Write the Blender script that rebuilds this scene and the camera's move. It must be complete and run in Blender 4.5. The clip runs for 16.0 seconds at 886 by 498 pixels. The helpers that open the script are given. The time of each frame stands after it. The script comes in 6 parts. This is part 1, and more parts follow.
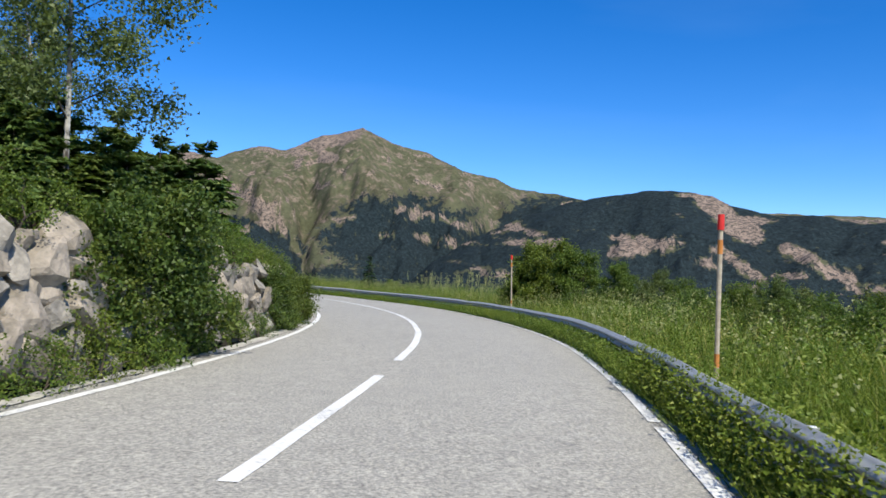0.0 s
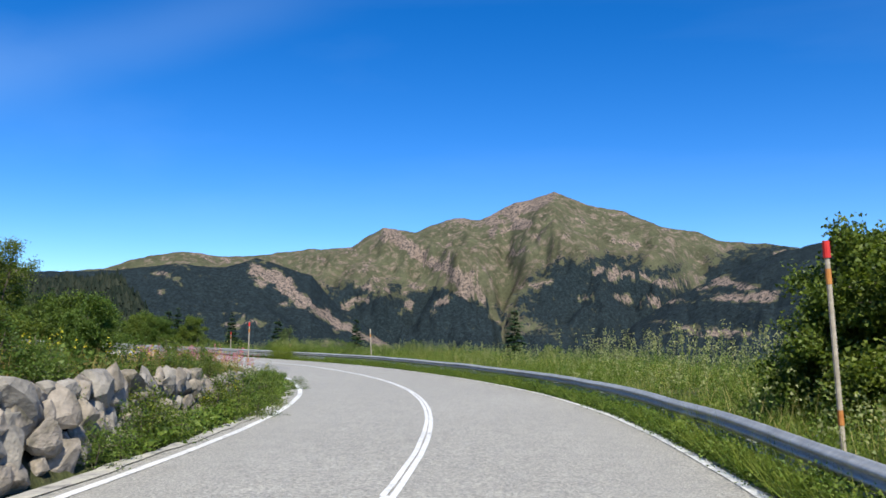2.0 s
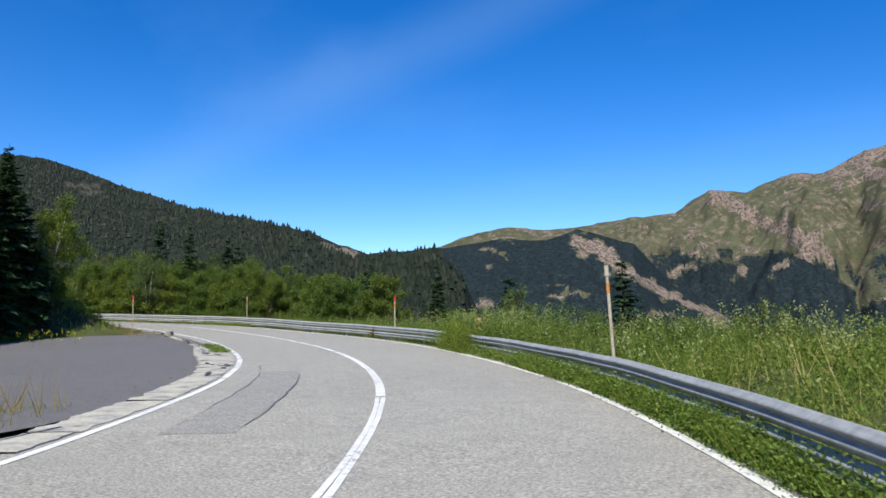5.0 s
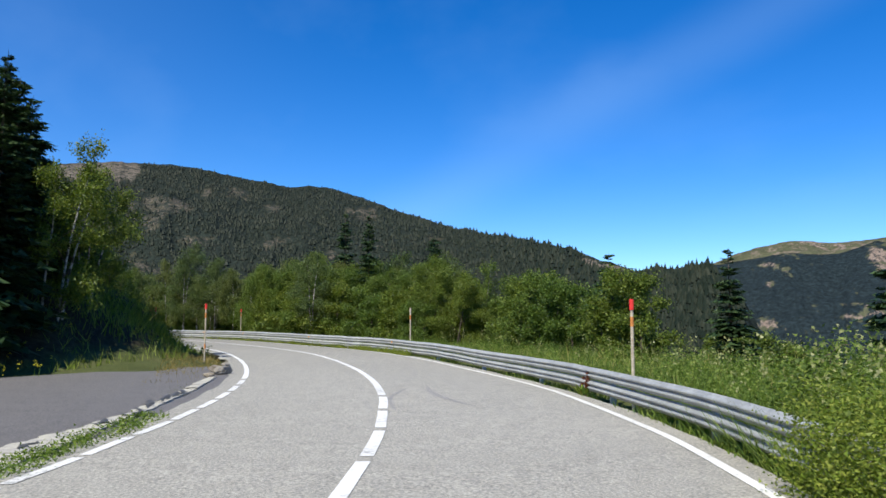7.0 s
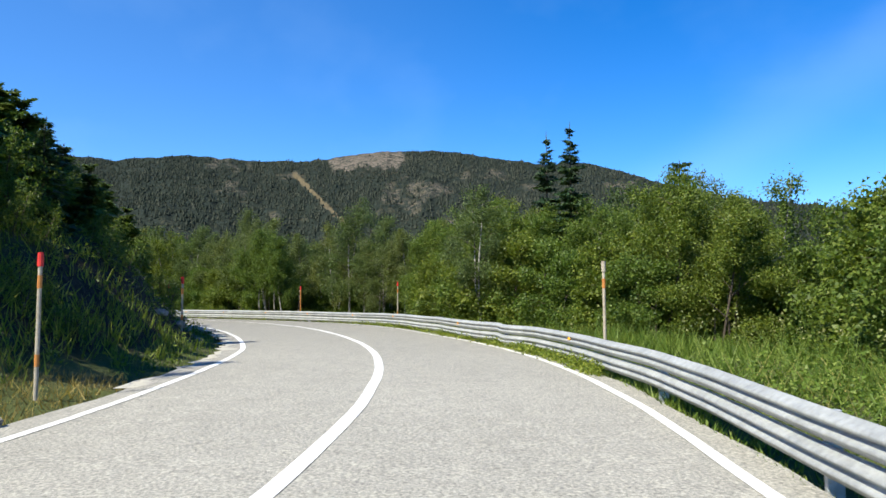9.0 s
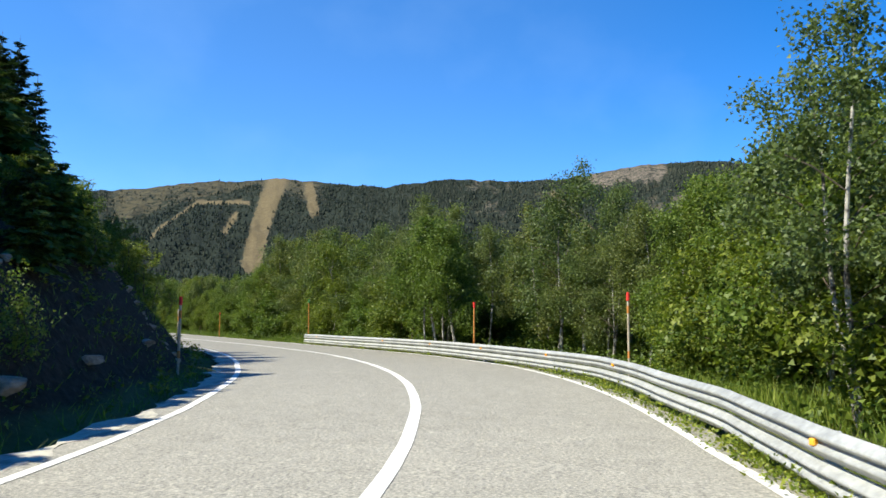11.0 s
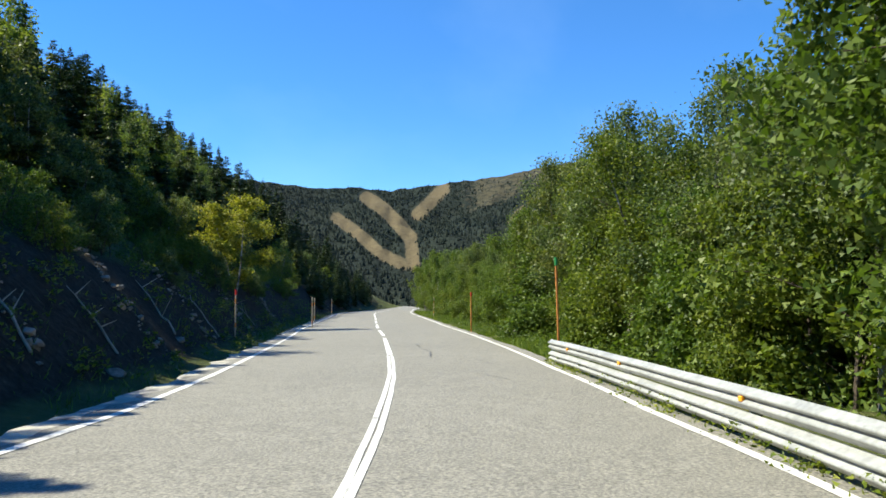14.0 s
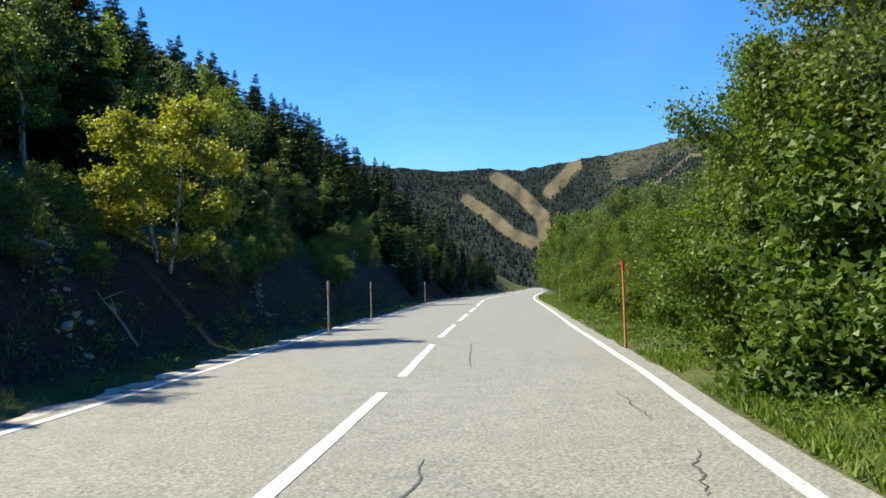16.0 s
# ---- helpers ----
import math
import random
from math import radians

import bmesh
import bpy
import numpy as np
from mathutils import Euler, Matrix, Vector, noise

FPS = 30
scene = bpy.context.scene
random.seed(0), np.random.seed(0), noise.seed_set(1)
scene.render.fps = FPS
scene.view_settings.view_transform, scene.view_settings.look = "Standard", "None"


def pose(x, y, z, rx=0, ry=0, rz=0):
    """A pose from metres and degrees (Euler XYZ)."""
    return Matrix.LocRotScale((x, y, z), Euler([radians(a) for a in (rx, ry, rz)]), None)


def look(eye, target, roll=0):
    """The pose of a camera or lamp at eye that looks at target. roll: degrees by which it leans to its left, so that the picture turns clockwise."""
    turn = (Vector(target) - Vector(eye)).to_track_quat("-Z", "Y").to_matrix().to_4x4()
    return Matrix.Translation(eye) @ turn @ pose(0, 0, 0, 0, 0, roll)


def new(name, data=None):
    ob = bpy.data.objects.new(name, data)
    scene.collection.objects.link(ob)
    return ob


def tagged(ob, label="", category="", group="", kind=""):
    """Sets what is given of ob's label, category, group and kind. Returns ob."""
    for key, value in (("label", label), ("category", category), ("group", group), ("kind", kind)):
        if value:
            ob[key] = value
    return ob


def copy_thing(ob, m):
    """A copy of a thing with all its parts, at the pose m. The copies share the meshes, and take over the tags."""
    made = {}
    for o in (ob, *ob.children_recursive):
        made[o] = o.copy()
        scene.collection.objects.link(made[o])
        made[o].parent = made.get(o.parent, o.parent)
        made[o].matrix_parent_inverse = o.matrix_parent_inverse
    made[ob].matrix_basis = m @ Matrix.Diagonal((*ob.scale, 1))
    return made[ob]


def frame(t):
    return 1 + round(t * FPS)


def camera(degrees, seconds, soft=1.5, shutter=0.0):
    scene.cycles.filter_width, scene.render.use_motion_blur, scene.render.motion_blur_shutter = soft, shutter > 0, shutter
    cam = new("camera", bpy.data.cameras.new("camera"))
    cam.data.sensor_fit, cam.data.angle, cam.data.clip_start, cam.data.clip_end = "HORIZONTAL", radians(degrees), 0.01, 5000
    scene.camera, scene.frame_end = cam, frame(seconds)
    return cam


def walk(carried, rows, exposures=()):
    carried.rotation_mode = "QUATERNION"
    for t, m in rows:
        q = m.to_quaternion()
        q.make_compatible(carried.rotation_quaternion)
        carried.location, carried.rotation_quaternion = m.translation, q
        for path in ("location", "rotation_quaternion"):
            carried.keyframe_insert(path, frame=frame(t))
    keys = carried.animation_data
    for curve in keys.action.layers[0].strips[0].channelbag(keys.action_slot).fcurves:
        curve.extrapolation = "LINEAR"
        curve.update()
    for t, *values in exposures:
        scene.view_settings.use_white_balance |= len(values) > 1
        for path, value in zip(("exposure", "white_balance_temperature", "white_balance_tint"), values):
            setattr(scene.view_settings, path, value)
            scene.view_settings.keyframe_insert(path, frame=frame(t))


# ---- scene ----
from functools import cache

cam = camera(57.92, 16.0, 1.6, 0.05)
PATH = [
    (0.0, pose(0.392, 0.133, 1.183, 92.48, -2.68, -0.37)),
    (0.5, pose(0.959, 5.351, 1.200, 92.80, -2.47, 1.77)),
    (1.0, pose(1.366, 10.380, 1.203, 92.54, -1.85, 5.19)),
    (1.5, pose(1.408, 15.522, 1.276, 95.83, -0.11, 10.35)),
    (2.0, pose(1.265, 20.505, 1.311, 96.80, -0.23, 13.97)),
    (2.5, pose(0.792, 25.412, 1.318, 95.47, 0.23, 16.77)),
    (3.0, pose(-0.084, 30.302, 1.321, 96.01, -0.49, 20.52)),
    (3.5, pose(-1.216, 35.087, 1.326, 95.44, -0.13, 24.85)),
    (3.7, pose(-1.800, 37.040, 1.325, 95.70, 0.40, 26.14)),
    (4.0, pose(-2.807, 39.935, 1.322, 95.49, 0.44, 28.64)),
    (4.5, pose(-4.826, 44.625, 1.327, 95.14, 0.53, 32.80)),
    (5.0, pose(-7.217, 49.083, 1.349, 94.80, 0.61, 36.97)),
    (5.5, pose(-9.909, 53.254, 1.391, 94.47, 0.69, 41.14)),
    (5.8, pose(-11.628, 55.597, 1.425, 94.26, 0.74, 43.63)),
    (6.0, pose(-12.801, 57.088, 1.449, 95.16, 1.10, 46.09)),
    (6.5, pose(-15.822, 60.441, 1.475, 96.13, 0.80, 52.27)),
    (7.0, pose(-18.792, 63.444, 1.538, 96.26, -0.11, 55.84)),
    (7.5, pose(-21.985, 66.212, 1.555, 95.66, 0.19, 59.18)),
    (8.0, pose(-25.306, 68.731, 1.637, 95.21, -0.05, 63.33)),
    (8.2, pose(-26.587, 69.698, 1.646, 93.89, 0.39, 67.97)),
    (8.5, pose(-28.579, 71.046, 1.670, 94.22, 0.33, 70.44)),
    (9.0, pose(-32.087, 73.003, 1.746, 94.75, 0.22, 74.54)),
    (9.5, pose(-35.795, 74.570, 1.856, 95.29, 0.12, 78.64)),
    (10.0, pose(-39.640, 75.737, 1.981, 95.83, 0.02, 82.73)),
    (10.3, pose(-41.983, 76.256, 2.055, 96.15, -0.04, 85.19)),
    (10.5, pose(-43.552, 76.535, 2.102, 96.16, 0.11, 86.73)),
    (11.0, pose(-47.573, 77.062, 2.227, 96.10, -0.42, 93.12)),
    (11.5, pose(-51.551, 77.291, 2.274, 94.47, -0.81, 97.42)),
    (12.0, pose(-55.235, 77.313, 2.394, 94.13, -1.18, 101.11)),
    (12.5, pose(-59.124, 77.005, 2.457, 95.81, -0.32, 103.97)),
    (13.0, pose(-63.007, 76.338, 2.537, 93.93, -1.35, 108.94)),
    (13.5, pose(-66.604, 75.517, 2.639, 93.37, -0.49, 113.66)),
    (14.0, pose(-70.234, 74.237, 2.730, 94.58, 0.09, 118.50)),
    (14.5, pose(-74.017, 72.560, 2.781, 93.76, -0.88, 122.37)),
    (15.0, pose(-77.879, 70.628, 2.855, 94.22, 0.10, 126.25)),
    (15.5, pose(-81.900, 68.381, 2.920, 94.45, 1.21, 128.07)),
    (16.0, pose(-86.024, 66.047, 3.007, 93.40, 1.45, 128.17)),
]
walk(cam, PATH, [(0.0, 0.53, 6500, 8), (1.0, 0.49, 6500, 8), (2.0, 0.54, 6500, 8), (3.5, 0.5, 6500, 8), (6.0, 0.42, 6500, 8), (8.0, 0.73, 6600, 6), (10.5, 1.06, 6950, 3), (12.3, 1.03, 6980, 2), (14.5, 1.09, 7000, 1), (16.0, 1.14, 7000, 1)])

# ---- world, sun ----
SUN_AZ, SUN_EL = radians(206.0), radians(49.0)   # anticlockwise from +y
sun_way = Vector((-math.sin(SUN_AZ) * math.cos(SUN_EL), math.cos(SUN_AZ) * math.cos(SUN_EL), math.sin(SUN_EL)))
world = bpy.data.worlds.new("sky")
scene.world = world
world.use_nodes = True
wn, wl_ = world.node_tree.nodes, world.node_tree.links
sky = wn.new("ShaderNodeTexSky")
sky.sky_type = "NISHITA"
sky.sun_disc = False
sky.sun_elevation = SUN_EL
sky.sun_rotation = math.atan2(sun_way.x, sun_way.y)
sky.altitude = 1800.0
sky.air_density, sky.dust_density, sky.ozone_density = 0.9, 0.05, 2.8
wn["Background"].inputs[1].default_value = 0.133
rich = wn.new("ShaderNodeHueSaturation")
rich.inputs["Saturation"].default_value = 1.39
rich.inputs["Hue"].default_value = 0.51
wl_.new(sky.outputs[0], rich.inputs["Color"])
# thin high cirrus
wm = wn.new("ShaderNodeMapping")
wm.inputs["Rotation"].default_value = (0.3, 0.2, 0.9)
wm.inputs["Scale"].default_value = (0.6, 4.5, 6.0)
wl_.new(wn.new("ShaderNodeTexCoord").outputs["Generated"], wm.inputs[0])
wt = wn.new("ShaderNodeTexNoise")
wt.inputs["Scale"].default_value, wt.inputs["Detail"].default_value, wt.inputs["Roughness"].default_value = 1.1, 6.0, 0.5
wl_.new(wm.outputs[0], wt.inputs["Vector"])
wr_ = wn.new("ShaderNodeValToRGB")
wr_.color_ramp.elements[0].position, wr_.color_ramp.elements[1].position = 0.5, 0.85
wr_.color_ramp.elements[1].color = (0.055, 0.055, 0.055, 1)
wl_.new(wt.outputs["Fac"], wr_.inputs[0])
wx_ = wn.new("ShaderNodeMix")
wx_.data_type = "RGBA"


def sky_way(az, el):
    a, e = radians(az), radians(el)
    return Vector((-math.sin(a) * math.cos(e), math.cos(a) * math.cos(e), math.sin(e)))


def world_math(op, a, b):
    m = wn.new("ShaderNodeMath")
    m.operation = op
    for sock, v in zip(m.inputs, (a, b)):
        if hasattr(v, "links"):
            wl_.new(v, sock)
        else:
            sock.default_value = v
    return m.outputs[0]


def world_dot(v):
    d = wn.new("ShaderNodeVectorMath")
    d.operation = "DOT_PRODUCT"
    d.inputs[1].default_value = v
    wl_.new(wm.inputs[0].links[0].from_socket, d.inputs[0])
    return d.outputs["Value"]


def fade(value, a, b, top):
    m = wn.new("ShaderNodeMapRange")
    m.interpolation_type = "SMOOTHSTEP"
    m.inputs["From Min"].default_value, m.inputs["From Max"].default_value, m.inputs["To Max"].default_value = a, b, top
    wl_.new(value, m.inputs["Value"])
    return m.outputs[0]


# one long streak across the valley and a veil that thickens towards the west
ends = sky_way(58, 9.2), sky_way(37.5, 19.5)
off = world_math("ABSOLUTE", world_math("ADD", world_dot(ends[0].cross(ends[1]).normalized()), world_math("MULTIPLY", world_math("SUBTRACT", wt.outputs["Fac"], 0.5), 0.05)), 0.0)
streak = world_math("MULTIPLY", fade(off, 0.06, 0.0, 0.055), fade(world_dot(sky_way(46, 15)), 0.86, 0.97, 1.0))
veil = fade(world_dot(sky_way(125, 14)), 0.45, 1.0, 0.06)
wl_.new(world_math("ADD", world_math("ADD", wr_.outputs[0], streak), veil), wx_.inputs["Factor"])
wl_.new(rich.outputs[0], wx_.inputs["A"])
wx_.inputs["B"].default_value = (4.5, 6.0, 8.0, 1.0)
wl_.new(wx_.outputs["Result"], wn["Background"].inputs[0])
sun_data = bpy.data.lights.new("sun", "SUN")
sun_data.energy, sun_data.angle, sun_data.color = 5.0, radians(0.53), (1.0, 0.95, 0.86)
sun = new("sun", sun_data)
sun.matrix_world = look(sun_way * 200, (0, 0, 0))


# ---- materials ----
def material(name):
    m = bpy.data.materials.new(name)
    m.use_nodes = True
    return m, m.node_tree.nodes, m.node_tree.links, m.node_tree.nodes["Principled BSDF"]


def noise_node(n, l, scale, detail=4.0, rough=0.6, vec=None, stretch=None):
    t = n.new("ShaderNodeTexNoise")
    t.inputs["Scale"].default_value, t.inputs["Detail"].default_value, t.inputs["Roughness"].default_value = scale, detail, rough
    if vec is None:
        vec = n.new("ShaderNodeTexCoord").outputs["Object"]
    if stretch:
        mp = n.new("ShaderNodeMapping")
        mp.inputs["Scale"].default_value = stretch
        l.new(vec, mp.inputs[0])
        vec = mp.outputs[0]
    l.new(vec, t.inputs["Vector"])
    return t.outputs["Fac"]


def ramp(n, l, fac, stops):
    r = n.new("ShaderNodeValToRGB")
    el = r.color_ramp.elements
    while len(el) < len(stops):
        el.new(0.5)
    for e, (p, c) in zip(el, stops):
        e.position, e.color = p, (*c, 1.0)
    l.new(fac, r.inputs[0])
    return r.outputs[0]


def mix(n, l, fac, a, b, kind="MIX"):
    x = n.new("ShaderNodeMix")
    x.data_type, x.blend_type = "RGBA", kind
    for sock, v in ((x.inputs["Factor"], fac), (x.inputs["A"], a), (x.inputs["B"], b)):
        if hasattr(v, "links"):
            l.new(v, sock)
        elif isinstance(v, tuple):
            sock.default_value = (*v, 1.0)
        else:
            sock.default_value = v
    return x.outputs["Result"]


def bump(n, l, bsdf, height, strength, dist):
    b = n.new("ShaderNodeBump")
    b.inputs["Strength"].default_value, b.inputs["Distance"].default_value = strength, dist
    l.new(height, b.inputs["Height"])
    l.new(b.outputs[0], bsdf.inputs["Normal"])


def rough_mat(name, stops, scale, rough=0.85, fine=0.0, bump_d=0.0, metal=0.0, spec=0.3):
    m, n, l, b = material(name)
    big = noise_node(n, l, scale)
    col = ramp(n, l, big, stops)
    if fine:
        f = noise_node(n, l, fine, 3.0)
        col = mix(n, l, 0.55, col, ramp(n, l, f, [(0.3, (0.45, 0.45, 0.45)), (0.7, (1.0, 1.0, 1.0))]), "MULTIPLY")
        if bump_d:
            bump(n, l, b, f, 0.7, bump_d)
    l.new(col, b.inputs["Base Color"])
    b.inputs["Roughness"].default_value, b.inputs["Metallic"].default_value = rough, metal
    b.inputs["Specular IOR Level"].default_value = spec
    return m


def leaf_mat(name, dark, mid, light, through_light=0.35, shine=0.25):
    """Leaves: diffuse and translucent, each leaf a little different."""
    m, n, l, b = material(name)
    geo = n.new("ShaderNodeNewGeometry")
    info = n.new("ShaderNodeObjectInfo")
    col = ramp(n, l, geo.outputs["Random Per Island"], [(0.0, dark), (0.5, mid), (1.0, light)])
    tint = ramp(n, l, info.outputs["Random"], [(0.0, (0.78, 0.86, 0.8)), (0.5, (1.0, 1.0, 1.0)), (1.0, (1.2, 1.05, 0.85))])
    col = mix(n, l, 1.0, col, tint, "MULTIPLY")
    l.new(col, b.inputs["Base Color"])
    b.inputs["Roughness"].default_value = 0.5
    b.inputs["Specular IOR Level"].default_value = shine
    tr = n.new("ShaderNodeBsdfTranslucent")
    l.new(mix(n, l, 1.0, col, (1.25, 1.3, 0.6), "MULTIPLY"), tr.inputs[0])
    ms = n.new("ShaderNodeMixShader")
    ms.inputs[0].default_value = through_light
    l.new(b.outputs[0], ms.inputs[1])
    l.new(tr.outputs[0], ms.inputs[2])
    l.new(ms.outputs[0], n["Material Output"].inputs[0])
    return m


def asphalt_mat(name, base, dark, tint=(1.0, 0.99, 0.96), darker=None):
    m, n, l, b = material(name)
    co = n.new("ShaderNodeTexCoord").outputs["Object"]
    big = noise_node(n, l, 0.22, 5.0, 0.6, co)
    mid = noise_node(n, l, 3.0, 4.0, 0.7, co)
    grit = noise_node(n, l, 34.0, 4.0, 0.8, co)
    c = mix(n, l, big, tuple(base * t for t in tint), tuple(dark * t for t in tint))
    if darker:
        # a second, lower pair of base tones takes over further along the road
        sep = n.new("ShaderNodeSeparateXYZ")
        l.new(co, sep.inputs[0])
        far = n.new("ShaderNodeMapRange")
        far.inputs["From Min"].default_value, far.inputs["From Max"].default_value = -35.0, -75.0
        l.new(sep.outputs["X"], far.inputs["Value"])
        c = mix(n, l, far.outputs[0], c, mix(n, l, big, tuple(darker[0] * t for t in tint), tuple(darker[1] * t for t in tint)))
    c = mix(n, l, 0.6, c, ramp(n, l, mid, [(0.3, (0.78, 0.78, 0.78)), (0.65, (1.08, 1.08, 1.08))]), "MULTIPLY")
    c = mix(n, l, 0.9, c, ramp(n, l, grit, [(0.33, (0.3, 0.3, 0.3)), (0.5, (1.0, 1.0, 1.0)), (0.67, (1.85, 1.8, 1.7))]), "MULTIPLY")
    l.new(c, b.inputs["Base Color"])
    b.inputs["Roughness"].default_value, b.inputs["Specular IOR Level"].default_value = 0.75, 0.35
    bump(n, l, b, grit, 0.6, 0.006)
    return m


def paint_mat():
    m, n, l, b = material("road paint")
    co = n.new("ShaderNodeTexCoord").outputs["Object"]
    wear = noise_node(n, l, 11.0, 7.0, 0.8, co)
    worn = noise_node(n, l, 0.8, 4.0, 0.6, co)
    both = n.new("ShaderNodeMath")
    both.operation = "MULTIPLY_ADD"
    both.inputs[1].default_value = 0.45
    l.new(worn, both.inputs[0])
    l.new(wear, both.inputs[2])
    c = ramp(n, l, both.outputs[0], [(0.56, (0.24, 0.235, 0.215)), (0.64, (0.58, 0.57, 0.53)), (0.85, (0.74, 0.73, 0.69))])
    l.new(c, b.inputs["Base Color"])
    b.inputs["Roughness"].default_value = 0.6
    bump(n, l, b, wear, 0.4, 0.003)
    return m


def cover_mat(name, forest, grass, rock, sc):
    """Hillsides: what grows or lies on them is given by the mesh's cover (forest, rock, dry meadow)."""
    m, n, l, b = material(name)
    at = n.new("ShaderNodeAttribute")
    at.attribute_name = "cover"
    sep = n.new("ShaderNodeSeparateColor")
    l.new(at.outputs["Color"], sep.inputs[0])
    co = n.new("ShaderNodeTexCoord").outputs["Object"]
    coarse = noise_node(n, l, 0.012 * sc, 6.0, 0.65, co)
    fine = noise_node(n, l, 0.09 * sc, 5.0, 0.75, co)
    speck = noise_node(n, l, 0.13 * sc, 4.0, 0.8, co)
    mid = noise_node(n, l, 0.035 * sc, 6.0, 0.7, co)
    g = ramp(n, l, coarse, [(0.3, tuple(v * 0.65 for v in grass)), (0.6, grass), (0.8, tuple(v * 1.25 for v in grass))])
    scree = tuple(0.75 * v + 0.25 * w for v, w in zip(rock, grass))
    g = mix(n, l, ramp(n, l, mid, [(0.5, (0, 0, 0)), (0.62, (1, 1, 1))]), g, scree)
    g = mix(n, l, 0.8, g, ramp(n, l, fine, [(0.3, (0.55, 0.55, 0.55)), (0.7, (1.2, 1.2, 1.2))]), "MULTIPLY")
    r = ramp(n, l, fine, [(0.3, tuple(v * 0.3 for v in rock)), (0.5, rock), (0.75, tuple(min(1, v * 1.35) for v in rock))])
    r = mix(n, l, ramp(n, l, speck, [(0.5, (0, 0, 0)), (0.56, (0.85, 0.85, 0.85))]), r, forest)
    f = ramp(n, l, speck, [(0.34, tuple(v * 0.45 for v in forest)), (0.52, forest), (0.68, tuple(v * 1.8 for v in forest))])
    d = ramp(n, l, fine, [(0.3, (0.08, 0.063, 0.04)), (0.6, (0.13, 0.105, 0.06)), (0.8, (0.17, 0.14, 0.08))])
    edge = lambda off: ramp(n, l, off, [(0.42, (0, 0, 0)), (0.58, (1, 1, 1))])

    half = n.new("ShaderNodeMath")
    half.operation = "MULTIPLY"
    half.inputs[1].default_value = 0.45
    l.new(fine, half.inputs[0])

    def blurred(src):
        a = n.new("ShaderNodeMath")
        a.operation = "ADD"
        k = n.new("ShaderNodeMath")
        k.operation = "MULTIPLY_ADD"
        k.inputs[1].default_value, k.inputs[2].default_value = 3.6, -1.85
        both = n.new("ShaderNodeMath")
        both.operation = "MULTIPLY_ADD"
        both.inputs[1].default_value = 0.55
        l.new(mid, both.inputs[0])
        l.new(half.outputs[0], both.inputs[2])
        l.new(both.outputs[0], k.inputs[0])
        l.new(src, a.inputs[0])
        l.new(k.outputs[0], a.inputs[1])
        return edge(a.outputs[0])

    c = mix(n, l, blurred(sep.outputs[1]), g, r)
    c = mix(n, l, sep.outputs[2], c, d)
    c = mix(n, l, blurred(sep.outputs[0]), c, f)
    l.new(c, b.inputs["Base Color"])
    b.inputs["Roughness"].default_value, b.inputs["Specular IOR Level"].default_value = 0.95, 0.05
    bump(n, l, b, speck, 0.6, 4.0 / sc)
    return m


M_ASPHALT = asphalt_mat("worn grey asphalt", 0.33, 0.262, (1.0, 0.957, 0.83), (0.235, 0.178))
M_ASPHALT_OLD = asphalt_mat("older dark asphalt", 0.14, 0.112, (1.0, 0.95, 0.92))
M_SKID = asphalt_mat("tyre-darkened asphalt", 0.27, 0.22, (1.0, 0.96, 0.89))
M_PATCH = asphalt_mat("patched asphalt", 0.27, 0.235, (1.0, 0.96, 0.87))
M_PAINT = paint_mat()
M_TAR = rough_mat("crack filler", [(0.3, (0.05, 0.05, 0.05)), (0.7, (0.09, 0.09, 0.085))], 8.0, 0.6)
M_CONCRETE = rough_mat("broken pale concrete", [(0.28, (0.1, 0.095, 0.085)), (0.42, (0.38, 0.36, 0.325)), (0.6, (0.5, 0.475, 0.385)), (0.85, (0.52, 0.5, 0.46))], 2.5, 0.9, 22.0, 0.01)


def ground_mat():
    m, n, l, b = material("verge and bank earth")
    co = n.new("ShaderNodeTexCoord").outputs["Object"]
    big = noise_node(n, l, 0.5, 4.0, 0.6, co)
    fine = noise_node(n, l, 7.0, 5.0, 0.7, co)
    turf = ramp(n, l, big, [(0.25, (0.05, 0.06, 0.022)), (0.5, (0.085, 0.1, 0.034)), (0.75, (0.125, 0.115, 0.055))])
    bare = ramp(n, l, fine, [(0.25, (0.014, 0.012, 0.009)), (0.5, (0.036, 0.031, 0.022)), (0.72, (0.065, 0.056, 0.04)), (0.85, (0.15, 0.13, 0.105))])
    geo = n.new("ShaderNodeNewGeometry")
    sep = n.new("ShaderNodeSeparateXYZ")
    l.new(geo.outputs["Normal"], sep.inputs[0])
    add = n.new("ShaderNodeMath")
    add.operation = "MULTIPLY_ADD"
    add.inputs[1].default_value = 0.16
    l.new(big, add.inputs[0])
    l.new(sep.outputs["Z"], add.inputs[2])
    steep = ramp(n, l, add.outputs[0], [(0.9, (1, 1, 1)), (0.99, (0, 0, 0))])
    c = mix(n, l, steep, turf, bare)
    c = mix(n, l, 0.5, c, ramp(n, l, fine, [(0.3, (0.5, 0.5, 0.5)), (0.7, (1.1, 1.1, 1.1))]), "MULTIPLY")
    l.new(c, b.inputs["Base Color"])
    b.inputs["Roughness"].default_value, b.inputs["Specular IOR Level"].default_value = 0.95, 0.1
    bump(n, l, b, fine, 0.8, 0.12)
    return m


